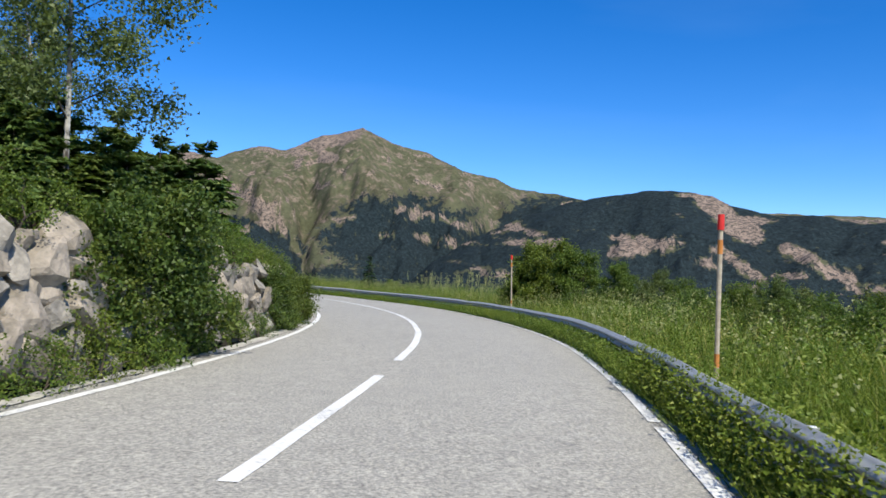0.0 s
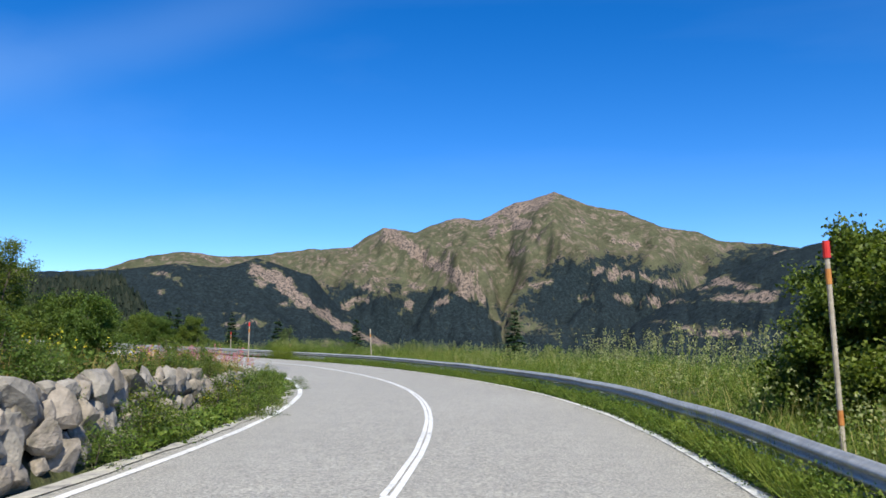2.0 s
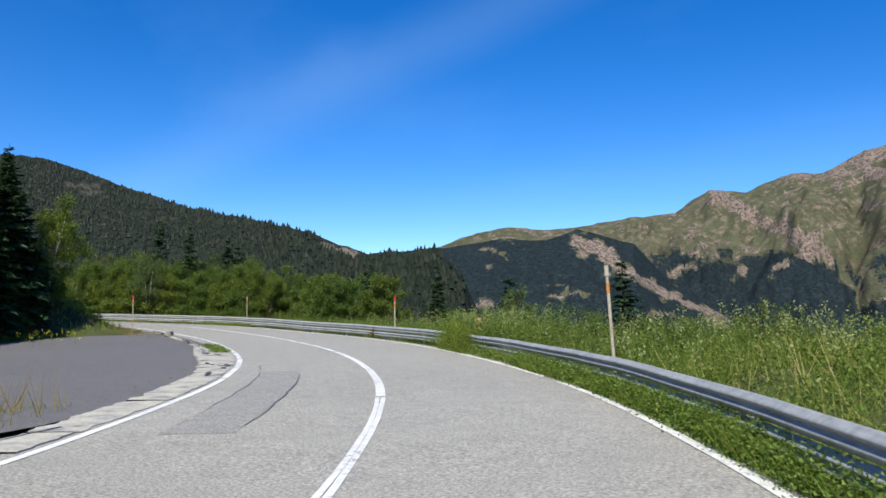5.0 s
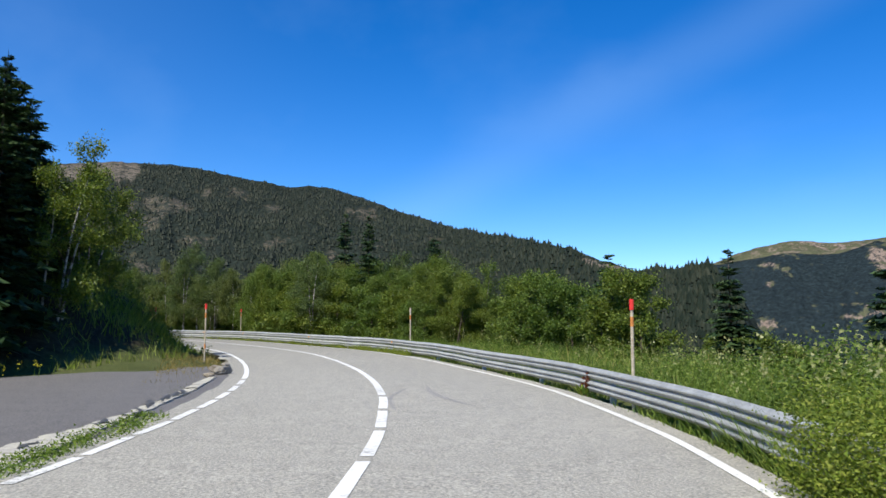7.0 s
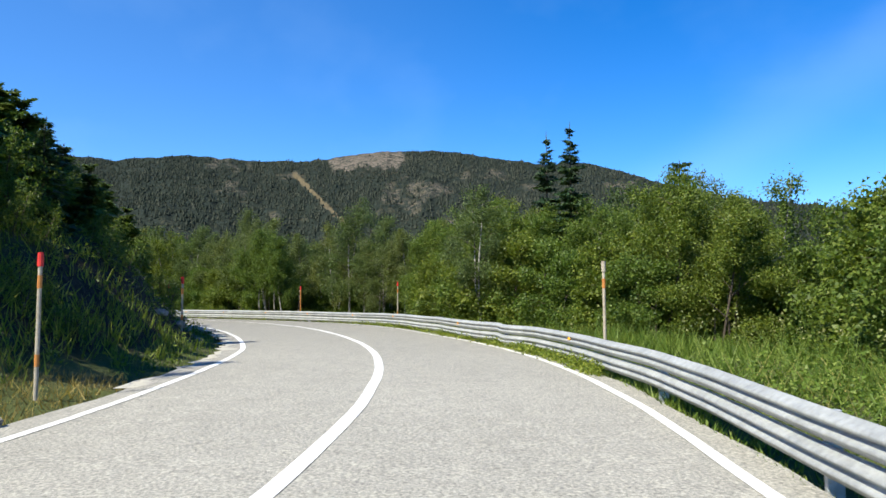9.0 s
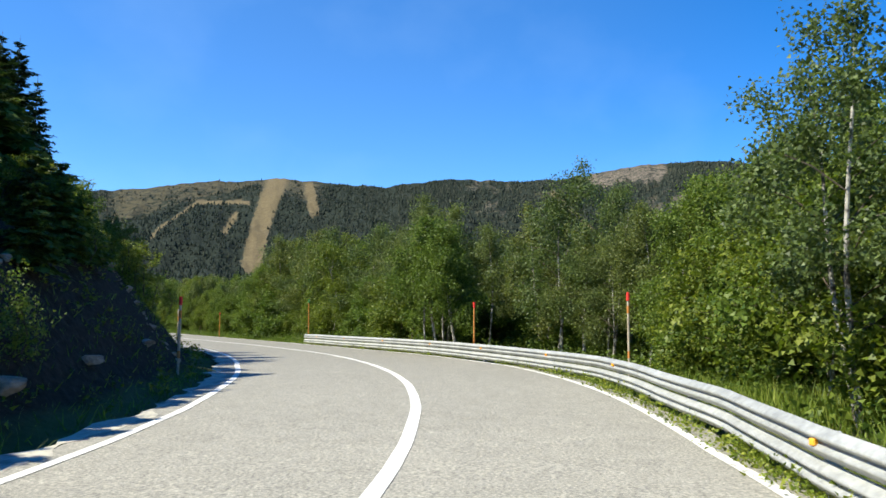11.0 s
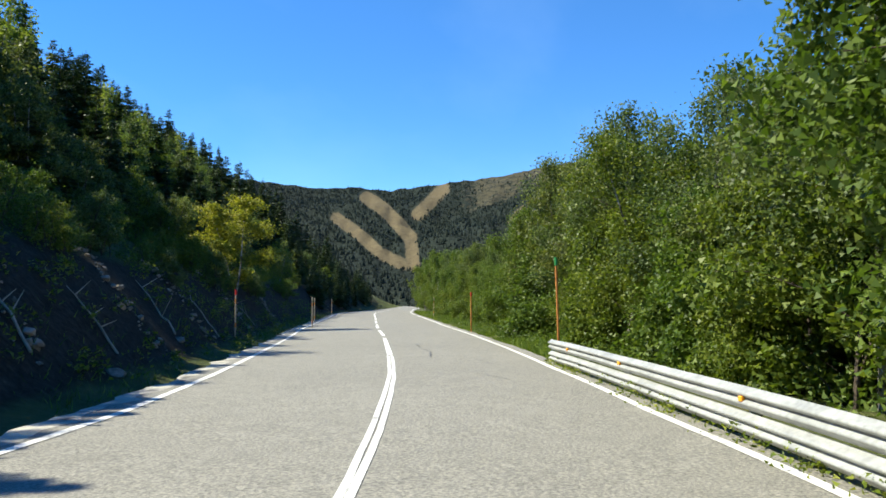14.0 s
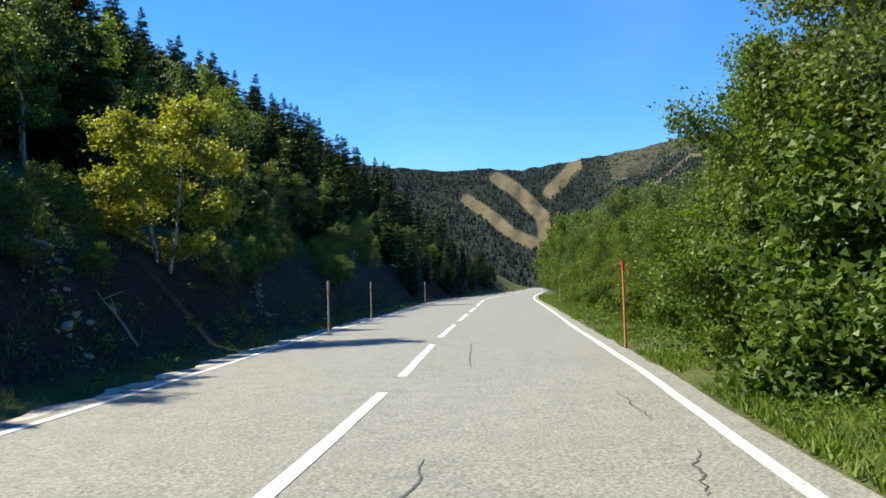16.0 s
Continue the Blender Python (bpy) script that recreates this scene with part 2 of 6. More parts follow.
M_SOIL = ground_mat()
M_SHADE_EARTH = rough_mat("dark earth", [(0.3, (0.02, 0.017, 0.012)), (0.7, (0.06, 0.048, 0.033))], 6.0, 0.95, 20.0, 0.02, spec=0.05)
M_STONE = rough_mat("granite stone", [(0.25, (0.09, 0.085, 0.05)), (0.4, (0.21, 0.18, 0.135)), (0.6, (0.37, 0.315, 0.25)), (0.9, (0.26, 0.23, 0.19))], 2.2, 0.9, 11.0, 0.04)
M_STONE_GREY = rough_mat("grey lichen stone", [(0.2, (0.12, 0.11, 0.09)), (0.5, (0.27, 0.245, 0.205)), (0.8, (0.4, 0.36, 0.3))], 2.6, 0.9, 12.0, 0.04)
M_ZINC = rough_mat("galvanised steel", [(0.3, (0.31, 0.32, 0.315)), (0.7, (0.45, 0.46, 0.445))], 2.0, 0.55, 14.0, 0.0, metal=0.2, spec=0.5)
M_ZINC_OLD = rough_mat("weathered galvanised steel", [(0.3, (0.5, 0.51, 0.5)), (0.7, (0.68, 0.69, 0.68))], 4.0, 0.5, 18.0, 0.0, metal=0.6, spec=0.5)
M_POLE = rough_mat("weathered pole wood", [(0.3, (0.32, 0.27, 0.2)), (0.7, (0.5, 0.44, 0.34))], 6.0, 0.8, 30.0, 0.002)
M_POLE_ORANGE = rough_mat("orange pole paint", [(0.3, (0.36, 0.13, 0.03)), (0.7, (0.5, 0.22, 0.06))], 9.0, 0.7)
M_POLE_RED = rough_mat("red pole paint", [(0.3, (0.45, 0.02, 0.02)), (0.7, (0.6, 0.04, 0.03))], 5.0, 0.55)
M_POLE_GREEN = rough_mat("green pole paint", [(0.3, (0.02, 0.18, 0.05)), (0.7, (0.03, 0.26, 0.08))], 5.0, 0.55)
M_TAG = rough_mat("bleached orange plastic", [(0.3, (0.55, 0.27, 0.14)), (0.7, (0.75, 0.5, 0.34))], 9.0, 0.6)
M_REFLECT = rough_mat("orange reflector", [(0.3, (0.8, 0.3, 0.02)), (0.7, (0.85, 0.38, 0.04))], 5.0, 0.25, spec=0.6)
M_BARK_BIRCH = rough_mat("birch bark", [(0.4, (0.07, 0.06, 0.05)), (0.5, (0.36, 0.34, 0.3)), (0.8, (0.55, 0.53, 0.48))], 5.0, 0.8, 12.0, 0.004)
M_BARK = rough_mat("dark bark", [(0.3, (0.05, 0.04, 0.03)), (0.7, (0.13, 0.1, 0.075))], 6.0, 0.9, 20.0, 0.01)
M_LEAF = leaf_mat("birch leaves", (0.04, 0.062, 0.02), (0.09, 0.125, 0.036), (0.17, 0.21, 0.075), 0.38, 0.3)
M_LEAF_SHRUB = leaf_mat("shrub leaves", (0.045, 0.078, 0.013), (0.09, 0.14, 0.022), (0.17, 0.22, 0.045), 0.38, 0.25)
# lighter copy of the birch leaves, painting sunlit trees on the bank
M_LEAF_LIT = leaf_mat("pale birch leaves", (0.085, 0.13, 0.024), (0.15, 0.205, 0.04), (0.24, 0.285, 0.08), 0.42)
M_LEAF_HAZEL = leaf_mat("dark hazel leaves", (0.03, 0.055, 0.012), (0.062, 0.1, 0.02), (0.12, 0.165, 0.038), 0.34, 0.25)
M_NEEDLE = leaf_mat("spruce needles", (0.016, 0.034, 0.015), (0.03, 0.058, 0.023), (0.058, 0.092, 0.034), 0.15, 0.15)
M_PINE = leaf_mat("pine needles", (0.04, 0.072, 0.02), (0.085, 0.132, 0.034), (0.15, 0.2, 0.06), 0.3, 0.15)
M_GRASS = leaf_mat("verge grass", (0.055, 0.092, 0.014), (0.122, 0.188, 0.028), (0.25, 0.3, 0.07), 0.38, 0.2)
M_GRASS_DRY = leaf_mat("seeding grass", (0.2, 0.23, 0.08), (0.32, 0.32, 0.13), (0.46, 0.43, 0.22), 0.35, 0.2)
M_DOCK = leaf_mat("rusty dock seeds", (0.09, 0.03, 0.02), (0.15, 0.055, 0.03), (0.21, 0.085, 0.045), 0.2, 0.1)
M_STRAW = leaf_mat("dry brown grass", (0.16, 0.12, 0.04), (0.27, 0.2, 0.07), (0.38, 0.28, 0.11), 0.3, 0.1)
M_PINK = leaf_mat("fireweed flowers", (0.3, 0.1, 0.18), (0.42, 0.17, 0.27), (0.5, 0.26, 0.34), 0.3, 0.1)
M_YELLOW = leaf_mat("yellow flowers", (0.5, 0.38, 0.02), (0.62, 0.5, 0.04), (0.7, 0.6, 0.08), 0.3, 0.1)
# far forest tone is bluish: aerial haze mixed into the alpine colour
M_MASSIF = cover_mat("alpine slopes", (0.015, 0.023, 0.026), (0.088, 0.092, 0.053), (0.215, 0.164, 0.132), 1.0)
M_HILL = cover_mat("wooded hillside", (0.019, 0.025, 0.02), (0.062, 0.06, 0.04), (0.15, 0.125, 0.1), 2.2)
M_FOREST = leaf_mat("far conifers", (0.011, 0.017, 0.012), (0.019, 0.026, 0.018), (0.032, 0.037, 0.025), 0.0, 0.05)


# ---- mesh helpers ----
def mesh_ob(name, verts, faces, mats, parent=None, label="", smooth=False, index=None):
    me = bpy.data.meshes.new(name)
    me.from_pydata(np.asarray(verts, float).tolist(), [], faces.tolist() if hasattr(faces, "tolist") else faces)
    for mt in mats if isinstance(mats, (list, tuple)) else [mats]:
        me.materials.append(mt)
    if smooth:
        me.polygons.foreach_set("use_smooth", [True] * len(me.polygons))
    if index is not None:
        me.polygons.foreach_set("material_index", np.asarray(index, np.int32))
    me.update()
    ob = new(name, me)
    if parent is not None:
        ob.parent = parent
    if label:
        ob["label"] = label
    return ob


def part(name, bm, mat, parent, label="", smooth=False):
    me = bpy.data.meshes.new(name)
    bm.to_mesh(me)
    bm.free()
    me.materials.append(mat)
    if smooth:
        me.polygons.foreach_set("use_smooth", [True] * len(me.polygons))
    ob = new(name, me)
    ob.parent = parent
    if label:
        ob["label"] = label
    return ob


class Soup:
    """Gathers vertices and faces of many small pieces for one mesh."""

    def __init__(self):
        self.v, self.f, self.m, self.n = [], [], [], 0

    def add(self, v, f, mat=0):
        v = np.asarray(v, float)
        self.v.append(v)
        fl = f.tolist() if hasattr(f, "tolist") else f
        self.f.extend([[i + self.n for i in q] for q in fl])
        self.m.extend([mat] * len(fl))
        self.n += len(v)

    def ob(self, name, mats, parent=None, label="", smooth=False):
        return mesh_ob(name, np.concatenate(self.v), self.f, mats, parent, label, smooth, self.m)


def tube(pts, radii, sides=7):
    pts = np.asarray(pts, float)
    tang = np.gradient(pts, axis=0)
    tang /= np.linalg.norm(tang, axis=1)[:, None] + 1e-9
    side = np.cross(tang, [0.3, 0.9, 0.2])
    side /= np.linalg.norm(side, axis=1)[:, None] + 1e-9
    up = np.cross(side, tang)
    a = np.arange(sides) * 2 * math.pi / sides
    ring = pts[:, None] + np.asarray(radii)[:, None, None] * (np.cos(a)[None, :, None] * side[:, None] + np.sin(a)[None, :, None] * up[:, None])
    v = ring.reshape(-1, 3)
    f = [[i * sides + j, i * sides + (j + 1) % sides, (i + 1) * sides + (j + 1) % sides, (i + 1) * sides + j]
         for i in range(len(pts) - 1) for j in range(sides)]
    f.append(list(range((len(pts) - 1) * sides, len(pts) * sides)))
    return v, f


def leaflets(at, along, across, length, width):
    """Leaf shapes: a pointed triangle at each place, along and across given as unit vectors."""
    L, W = np.asarray(length)[:, None], np.asarray(width)[:, None]
    v = np.stack([at + along * L * 0.15 - across * W * 0.62, at + along * L * 0.3 + across * W * 0.68, at + along * L], 1)
    n = len(at)
    return v.reshape(-1, 3), np.arange(3 * n).reshape(n, 3)


def unit(v):
    return v / (np.linalg.norm(v, axis=-1, keepdims=True) + 1e-9)


def vnoise(x, y, seed=0):
    """Smooth lattice noise, -1..1."""
    xi, yi = np.floor(x).astype(np.int64), np.floor(y).astype(np.int64)
    xf, yf = x - xi, y - yi

    def h(a, b):
        k = (a * 374761393 + b * 668265263 + seed * 1442695041) & 0xFFFFFFFF
        k = ((k ^ (k >> 13)) * 1274126177) & 0xFFFFFFFF
        return ((k ^ (k >> 16)) & 0xFFFF) / 32767.5 - 1.0

    u, w = xf * xf * (3 - 2 * xf), yf * yf * (3 - 2 * yf)
    return (h(xi, yi) * (1 - u) + h(xi + 1, yi) * u) * (1 - w) + (h(xi, yi + 1) * (1 - u) + h(xi + 1, yi + 1) * u) * w


def fbm(x, y, octaves=5, seed=0, ridged=False):
    t, a, s = np.zeros_like(x), 0.5, 0.0
    for o in range(octaves):
        k = vnoise(x * 2 ** o + 17.3 * o, y * 2 ** o - 9.1 * o, seed + o)
        t += a * ((1 - 2 * np.abs(k)) if ridged else k)
        s += a
        a *= 0.52
    return t / s


# ---- the road's line ----
CENTRE = [(-9.20, -42.00, 0.10), (-5.00, -25.00, 0.00), (-2.30, -9.05, -0.04), (-1.14, 1.18, -0.02), (-0.24, 10.68, 0.00), (0.01, 17.92, 0.04),
          (-0.77, 26.65, 0.04), (-2.69, 35.25, 0.04), (-5.77, 43.58, 0.06), (-10.02, 51.27, 0.12), (-15.36, 58.31, 0.22), (-21.62, 64.20, 0.31),
          (-28.71, 69.16, 0.44), (-36.64, 73.09, 0.65), (-44.92, 75.48, 0.94), (-53.82, 76.30, 1.15), (-62.40, 75.54, 1.37), (-71.00, 72.89, 1.53),
          (-78.95, 68.70, 1.67), (-92.88, 59.72, 1.89), (-101.67, 53.71, 2.05), (-117.64, 43.10, 2.37), (-135.19, 31.56, 2.73), (-178.30, 6.10, 3.20),
          (-230.50, -23.60, 4.10), (-279.00, -59.00, 5.00), (-312.00, -104.00, 6.00)]
WIDTHS = [(-60, 2.88, 2.45), (-10, 2.88, 2.45), (-2, 2.87, 2.44), (4, 2.89, 2.43), (10, 3.03, 2.45), (16, 3.08, 2.54), (22, 3.10, 2.64),
          (28, 3.19, 2.78), (34, 3.35, 2.83), (40, 3.33, 2.89), (46, 3.20, 3.04), (52, 3.10, 3.03), (58, 3.06, 2.95), (64, 3.03, 2.77),
          (70, 3.18, 2.73), (76, 3.37, 2.82), (82, 3.34, 2.79), (88, 3.03, 2.78), (94, 2.93, 2.75), (100, 2.87, 2.65), (106, 2.85, 2.86),
          (112, 3.16, 3.10), (118, 3.44, 3.22), (124, 3.24, 3.13), (130, 2.97, 2.90), (136, 2.98, 3.02), (142, 3.16, 3.15), (148, 3.28, 3.25),
          (156, 3.42, 3.42), (170, 3.50, 3.45), (400, 3.50, 3.46)]


def spline(points, step=0.5):
    p = np.array(points, float)
    p = np.vstack([2 * p[0] - p[1], p, 2 * p[-1] - p[-2]])
    out = []
    for i in range(1, len(p) - 2):
        k = np.linspace(0, 1, max(2, int(np.linalg.norm(p[i + 1] - p[i]) / step)), endpoint=False)[:, None]
        # centripetal spans
        t01, t12, t23 = (np.linalg.norm(p[i + j + 1] - p[i + j]) ** 0.5 for j in (-1, 0, 1))
        m1 = p[i + 1] - p[i] + t12 * ((p[i] - p[i - 1]) / t01 - (p[i + 1] - p[i - 1]) / (t01 + t12))
        m2 = p[i + 1] - p[i] + t12 * ((p[i + 2] - p[i + 1]) / t23 - (p[i + 2] - p[i]) / (t12 + t23))
        out.append((2 * k ** 3 - 3 * k ** 2 + 1) * p[i] + (k ** 3 - 2 * k ** 2 + k) * m1 + (-2 * k ** 3 + 3 * k ** 2) * p[i + 1] + (k ** 3 - k ** 2) * m2)
    out.append(p[-2:-1])
    return np.vstack(out)


CL = spline(CENTRE)
CS = np.concatenate([[0], np.cumsum(np.hypot(*np.diff(CL[:, :2], axis=0).T))])
CS -= CS[np.argmin(np.hypot(CL[:, 0] + 1.5, CL[:, 1] - 1.22))]
CT = unit(np.gradient(CL[:, :2], axis=0))
WT = np.array(WIDTHS, float)


def wr(s):
    return np.interp(s, WT[:, 0], WT[:, 1])


def wl(s):
    return np.interp(s, WT[:, 0], WT[:, 2])


def on_road(s, d, z=0.0):
    """World place of station s, d metres to the left of the centre line, z above the road."""
    s, d = np.asarray(s, float), np.asarray(d, float)
    x, y, h = (np.interp(s, CS, CL[:, k]) for k in range(3))
    tx, ty = (np.interp(s, CS, CT[:, k]) for k in range(2))
    return np.stack([x - ty * d, y + tx * d, h + z + 0 * d], -1)


def road_place(x, y):
    """Station, lateral place and road height nearest to each point."""
    s, d, z = np.empty_like(x), np.empty_like(x), np.empty_like(x)
    for a in range(0, len(x), 4000):
        b = slice(a, a + 4000)
        q = (x[b, None] - CL[None, ::2, 0]) ** 2 + (y[b, None] - CL[None, ::2, 1]) ** 2
        i = np.argmin(q, 1) * 2
        tx, ty = CT[i, 0], CT[i, 1]
        dx, dy = x[b] - CL[i, 0], y[b] - CL[i, 1]
        along = np.clip(dx * tx + dy * ty, -1, 1)
        s[b] = CS[i] + along
        side = -dx * ty + dy * tx
        far = np.hypot(dx, dy)
        d[b] = np.where(far > abs(side) + 2, np.sign(side) * far, side)
        z[b] = np.interp(s[b], CS, CL[:, 2])
    return s, d, z


def smooth01(a, b, x):
    k = np.clip((x - a) / (b - a), 0, 1)
    return k * k * (3 - 2 * k)


WALL_D = [(-60, 0.72), (10, 0.64), (27, 0.56), (31, 1.1), (47, 1.28)]   # foot of the wall, beyond the edge line
WALL_H = [(-60, 2.0), (8, 1.66), (15, 1.35), (20, 1.12), (27, 0.9), (33, 0.72), (40, 0.52), (46, 0.36), (53, 0.05), (400, 0.0)]
FLAT_E = [(-60, 1.0), (50, 2.0), (58, 9.5), (80, 9.5), (86, 6.5), (93, 1.6), (98, 0.9), (400, 0.9)]
BANK_K = [(-60, 0.25), (18, 0.2), (30, 0.03), (60, 0.02), (80, 0.2), (90, 0.45), (100, 0.5), (130, 0.5), (250, 0.72), (400, 0.8)]
CUT_H = [(88, 0.0), (96, 0.6), (102, 1.3), (118, 1.6), (128, 1.3), (142, 1.0), (200, 1.0), (400, 1.0)]   # steep foot of the bank


def table(t, s):
    t = np.array(t, float)
    return np.interp(s, t[:, 0], t[:, 1])


def rel_height(s, d, x, y):
    """Height of the ground over the road, beside it."""
    el = d - wl(s) - 0.3
    er = -d - wr(s) - 0.3
    bumps = 0.25 * fbm(x * 0.23, y * 0.23, 4, 5)
    back = table(WALL_D, s) - 0.78
    left = table(WALL_H, s) * smooth01(0.5, 1.1, el - back) + table(BANK_K, s) * np.maximum(0, el - table(FLAT_E, s))
    left = left + table(CUT_H, s) * smooth01(0.5, 3.2, el)
    left = left - 0.07 * smooth01(50, 56, s) * smooth01(93, 89, s) * (el < table(FLAT_E, s) + 0.4)
    left = np.minimum(left, 26 + 0.25 * np.maximum(0, el - 45))
    left = left + bumps * smooth01(1.0, 6, el) * np.where((s > 56) & (s < 92), 0.15, 1.0) + 1.2 * fbm(x * 0.06, y * 0.06, 3, 9) * smooth01(10, 25, el)
    mound = 0.3 * smooth01(0.6, 2.6, er) * (1 - smooth01(60, 85, s)) + 0.05
    drop = np.where(s < 92, 0.42, 0.2) * np.maximum(0, er - np.interp(s, [0, 60, 90, 100], [6.5, 5.5, 6.0, 2.0]))
    right = mound * smooth01(0.4, 1.2, er) - drop + bumps * smooth01(1.5, 5, er)
    right = np.maximum(right, -150 + 0 * er)
    base = -0.16 + 0.13 * smooth01(0.0, 0.6, np.maximum(el, er))
    return np.where(el > 0, base + left, np.where(er > 0, base + right, -0.16))


def ground_height(x, y):
    x, y = np.atleast_1d(np.asarray(x, float)), np.atleast_1d(np.asarray(y, float))
    s, d, z = road_place(x, y)
    return z + rel_height(s, d, x, y)


# ---- ground, one sheet to the horizon ----
def graded(a, b, step, far, ratio=1.13):
    mid = np.arange(a, b + step * 0.5, step)
    out = [step]
    while sum(out) < far:
        out.append(out[-1] * ratio)
    c = np.cumsum(out)
    return np.concatenate([a - c[::-1], mid, b + c])


def build_ground():
    gx, gy = graded(-140, 14, 0.5, 4300), graded(-10, 96, 0.5, 4300)
    X, Y = np.meshgrid(gx, gy)
    x, y = X.ravel(), Y.ravel()
    s, d, z = road_place(x, y)
    h = z + rel_height(s, d, x, y)
    H = h.reshape(X.shape)
    D = d.reshape(X.shape)
    for _ in range(14):
        A = H.copy()
        A[1:-1, 1:-1] = (H[:-2, 1:-1] + H[2:, 1:-1] + H[1:-1, :-2] + H[1:-1, 2:]) / 4
        H = np.where(np.abs(D) > 13, A, H)
    ny, nx = X.shape
    v = np.stack([x, y, H.ravel()], 1)
    i = (np.arange(ny - 1)[:, None] * nx + np.arange(nx - 1)[None]).ravel()
    ob = mesh_ob("ground", v, np.stack([i, i + 1, i + nx + 1, i + nx], 1), M_SOIL, smooth=True)
    return tagged(ob, "grassy earth mountainside falling away beside the road", "ground", kind="structure")


build_ground()


def ribbon(s0, s1, d0, d1, z, step=0.5, rows=2, wobble=0.0, seed=0):
    """Vertices and faces of a strip along the road; d0 and d1 are numbers or functions of the station."""
    s = np.linspace(s0, s1, max(2, int(abs(s1 - s0) / step) + 1))
    a = d0(s) if callable(d0) else np.full_like(s, d0)
    b = d1(s) if callable(d1) else np.full_like(s, d1)
    if wobble:
        a = a + wobble * fbm(s * 1.7, 0 * s + seed, 3, seed)
        b = b + wobble * fbm(s * 1.7, 0 * s + seed + 5.5, 3, seed + 3)
    v = np.concatenate([on_road(s, a + (b - a) * k / (rows - 1), z) for k in range(rows)])
    n = len(s)
    f = [[r * n + i, r * n + i + 1, (r + 1) * n + i + 1, (r + 1) * n + i] for r in range(rows - 1) for i in range(n - 1)]
    return v, f


def build_road():
    sp = Soup()
    s = np.arange(-44, CS[-1] - 1, 0.5)
    prof = [(-1, 0.42, -0.3), (-1, 0.4, -0.02), (-0.5, 0, 0.0), (0, 0, 0.008), (0.5, 0, 0.0), (1, 0.4, -0.02), (1, 0.42, -0.3)]
    rows = []
    for side, extra, z in prof:
        w = np.where(side < 0, wr(s), wl(s)) * side
        edge = extra * np.where(side < 0, np.interp(s, [60, 75], [0.5, 0.85]), 1.0) * np.sign(side) + (0.09 * fbm(s * 0.9, s * 0 + side, 4, 3) if extra else 0)
        rows.append(on_road(s, w + edge, z - 0.0))
    v = np.concatenate(rows)
    n = len(s)
    f = [[r * n + i, r * n + i + 1, (r + 1) * n + i + 1, (r + 1) * n + i] for r in range(len(prof) - 1) for i in range(n - 1)]
    sp.add(v, f)
    ob = sp.ob("road", [M_ASPHALT], smooth=False)
    return tagged(ob, "worn pale grey asphalt of a two-lane mountain road", "road", kind="structure")


def road_z(s, d):
    """Crown of the road surface."""
    k = np.abs(d) / np.where(d < 0, wr(s), wl(s))
    return np.interp(k, [0, 0.5, 1.15], [0.008, 0.0, -0.02])


def line_strip(sp, s0, s1, dc, width, seed=0):
    s = np.linspace(s0, s1, max(2, int((s1 - s0) / 0.5) + 1))
    c = dc(s) if callable(dc) else np.full_like(s, dc)
    wob = 0.015 * fbm(s * 0.8, s * 0 + seed, 3, seed)
    a, b = c - width / 2 + wob, c + width / 2 + wob
    v = np.concatenate([on_road(s, a, road_z(s, a) + 0.006), on_road(s, b, road_z(s, b) + 0.006)])
    n = len(s)
    sp.add(v, [[i, i + 1, n + i + 1, n + i] for i in range(n - 1)])


build_road()
edge_r, edge_l, centre = Soup(), Soup(), Soup()
for a, b in ((-40, 6.5), (6.8, 62), (63, 300)):
    line_strip(edge_r, a, b, lambda s: -wr(s), 0.115, 2)
line_strip(edge_l, -40, 64, lambda s: wl(s), 0.115, 4)
k = 64.2
while k < 85.5:
    gap = float(np.interp(k, [66, 78, 83], [0.12, 0.2, 0.45]))
    line_strip(edge_l, k, k + 1.52 - gap, lambda s: wl(s), 0.125, 4)
    k += 1.52
line_strip(edge_l, 86.0, 300, lambda s: wl(s), 0.115, 4)
# centre: dashes, a long worn solid stretch, dashes again
for a in (-18.4, -11.3, 3.6, -4.0):
    line_strip(centre, a, a + 5.4, 0.0, 0.13, 6)
line_strip(centre, 10.9, 26, 0.0, 0.135, 6)
line_strip(centre, 26, 60, -0.036, 0.064, 6)
line_strip(centre, 26, 60, 0.042, 0.06, 8)
line_strip(centre, 60.2, 72.2, 0.0, 0.14, 6)
k = 72.5
while k < 79:
    line_strip(centre, k, k + 1.85, 0.0, 0.14, 6)
    k += 2.15
line_strip(centre, k, 112, 0.0, 0.14, 6)
line_strip(centre, 112, 139, -0.036, 0.065, 6)
line_strip(centre, 112, 139, 0.042, 0.062, 8)
line_strip(centre, 139.3, 147.95, 0.0, 0.13, 6)
line_strip(centre, 149.6, 155.3, 0.0, 0.13, 6)
k = 157.6
while k < 280:
    line_strip(centre, k, k + 5.6, 0.0, 0.13, 6)
    k += 7.9
for sp, nm, lb in ((edge_r, "edge_line", "white painted edge line, worn by traffic"), (edge_l, "edge_line", "white painted edge line, broken along the lay-by"),
                   (centre, "centre_line", "white painted centre line, dashed and solid")):
    tagged(sp.ob(nm, [M_PAINT]), lb, "road marking", kind="structure")

# lay-by on the inside of the bend, with its broken gutter
v, f = ribbon(52, 90, lambda s: wl(s) + np.interp(s, [52, 58, 66, 86, 90], [3.5, 0.9, 0.1, 0.1, 0.3]),
              lambda s: wl(s) + np.interp(s, [52, 60, 80, 86, 90], [9, 10.5, 9.6, 6.0, 1.9]), -0.03, rows=6, wobble=0.2, seed=3)
lay = mesh_ob("layby", v, f, M_ASPHALT_OLD)
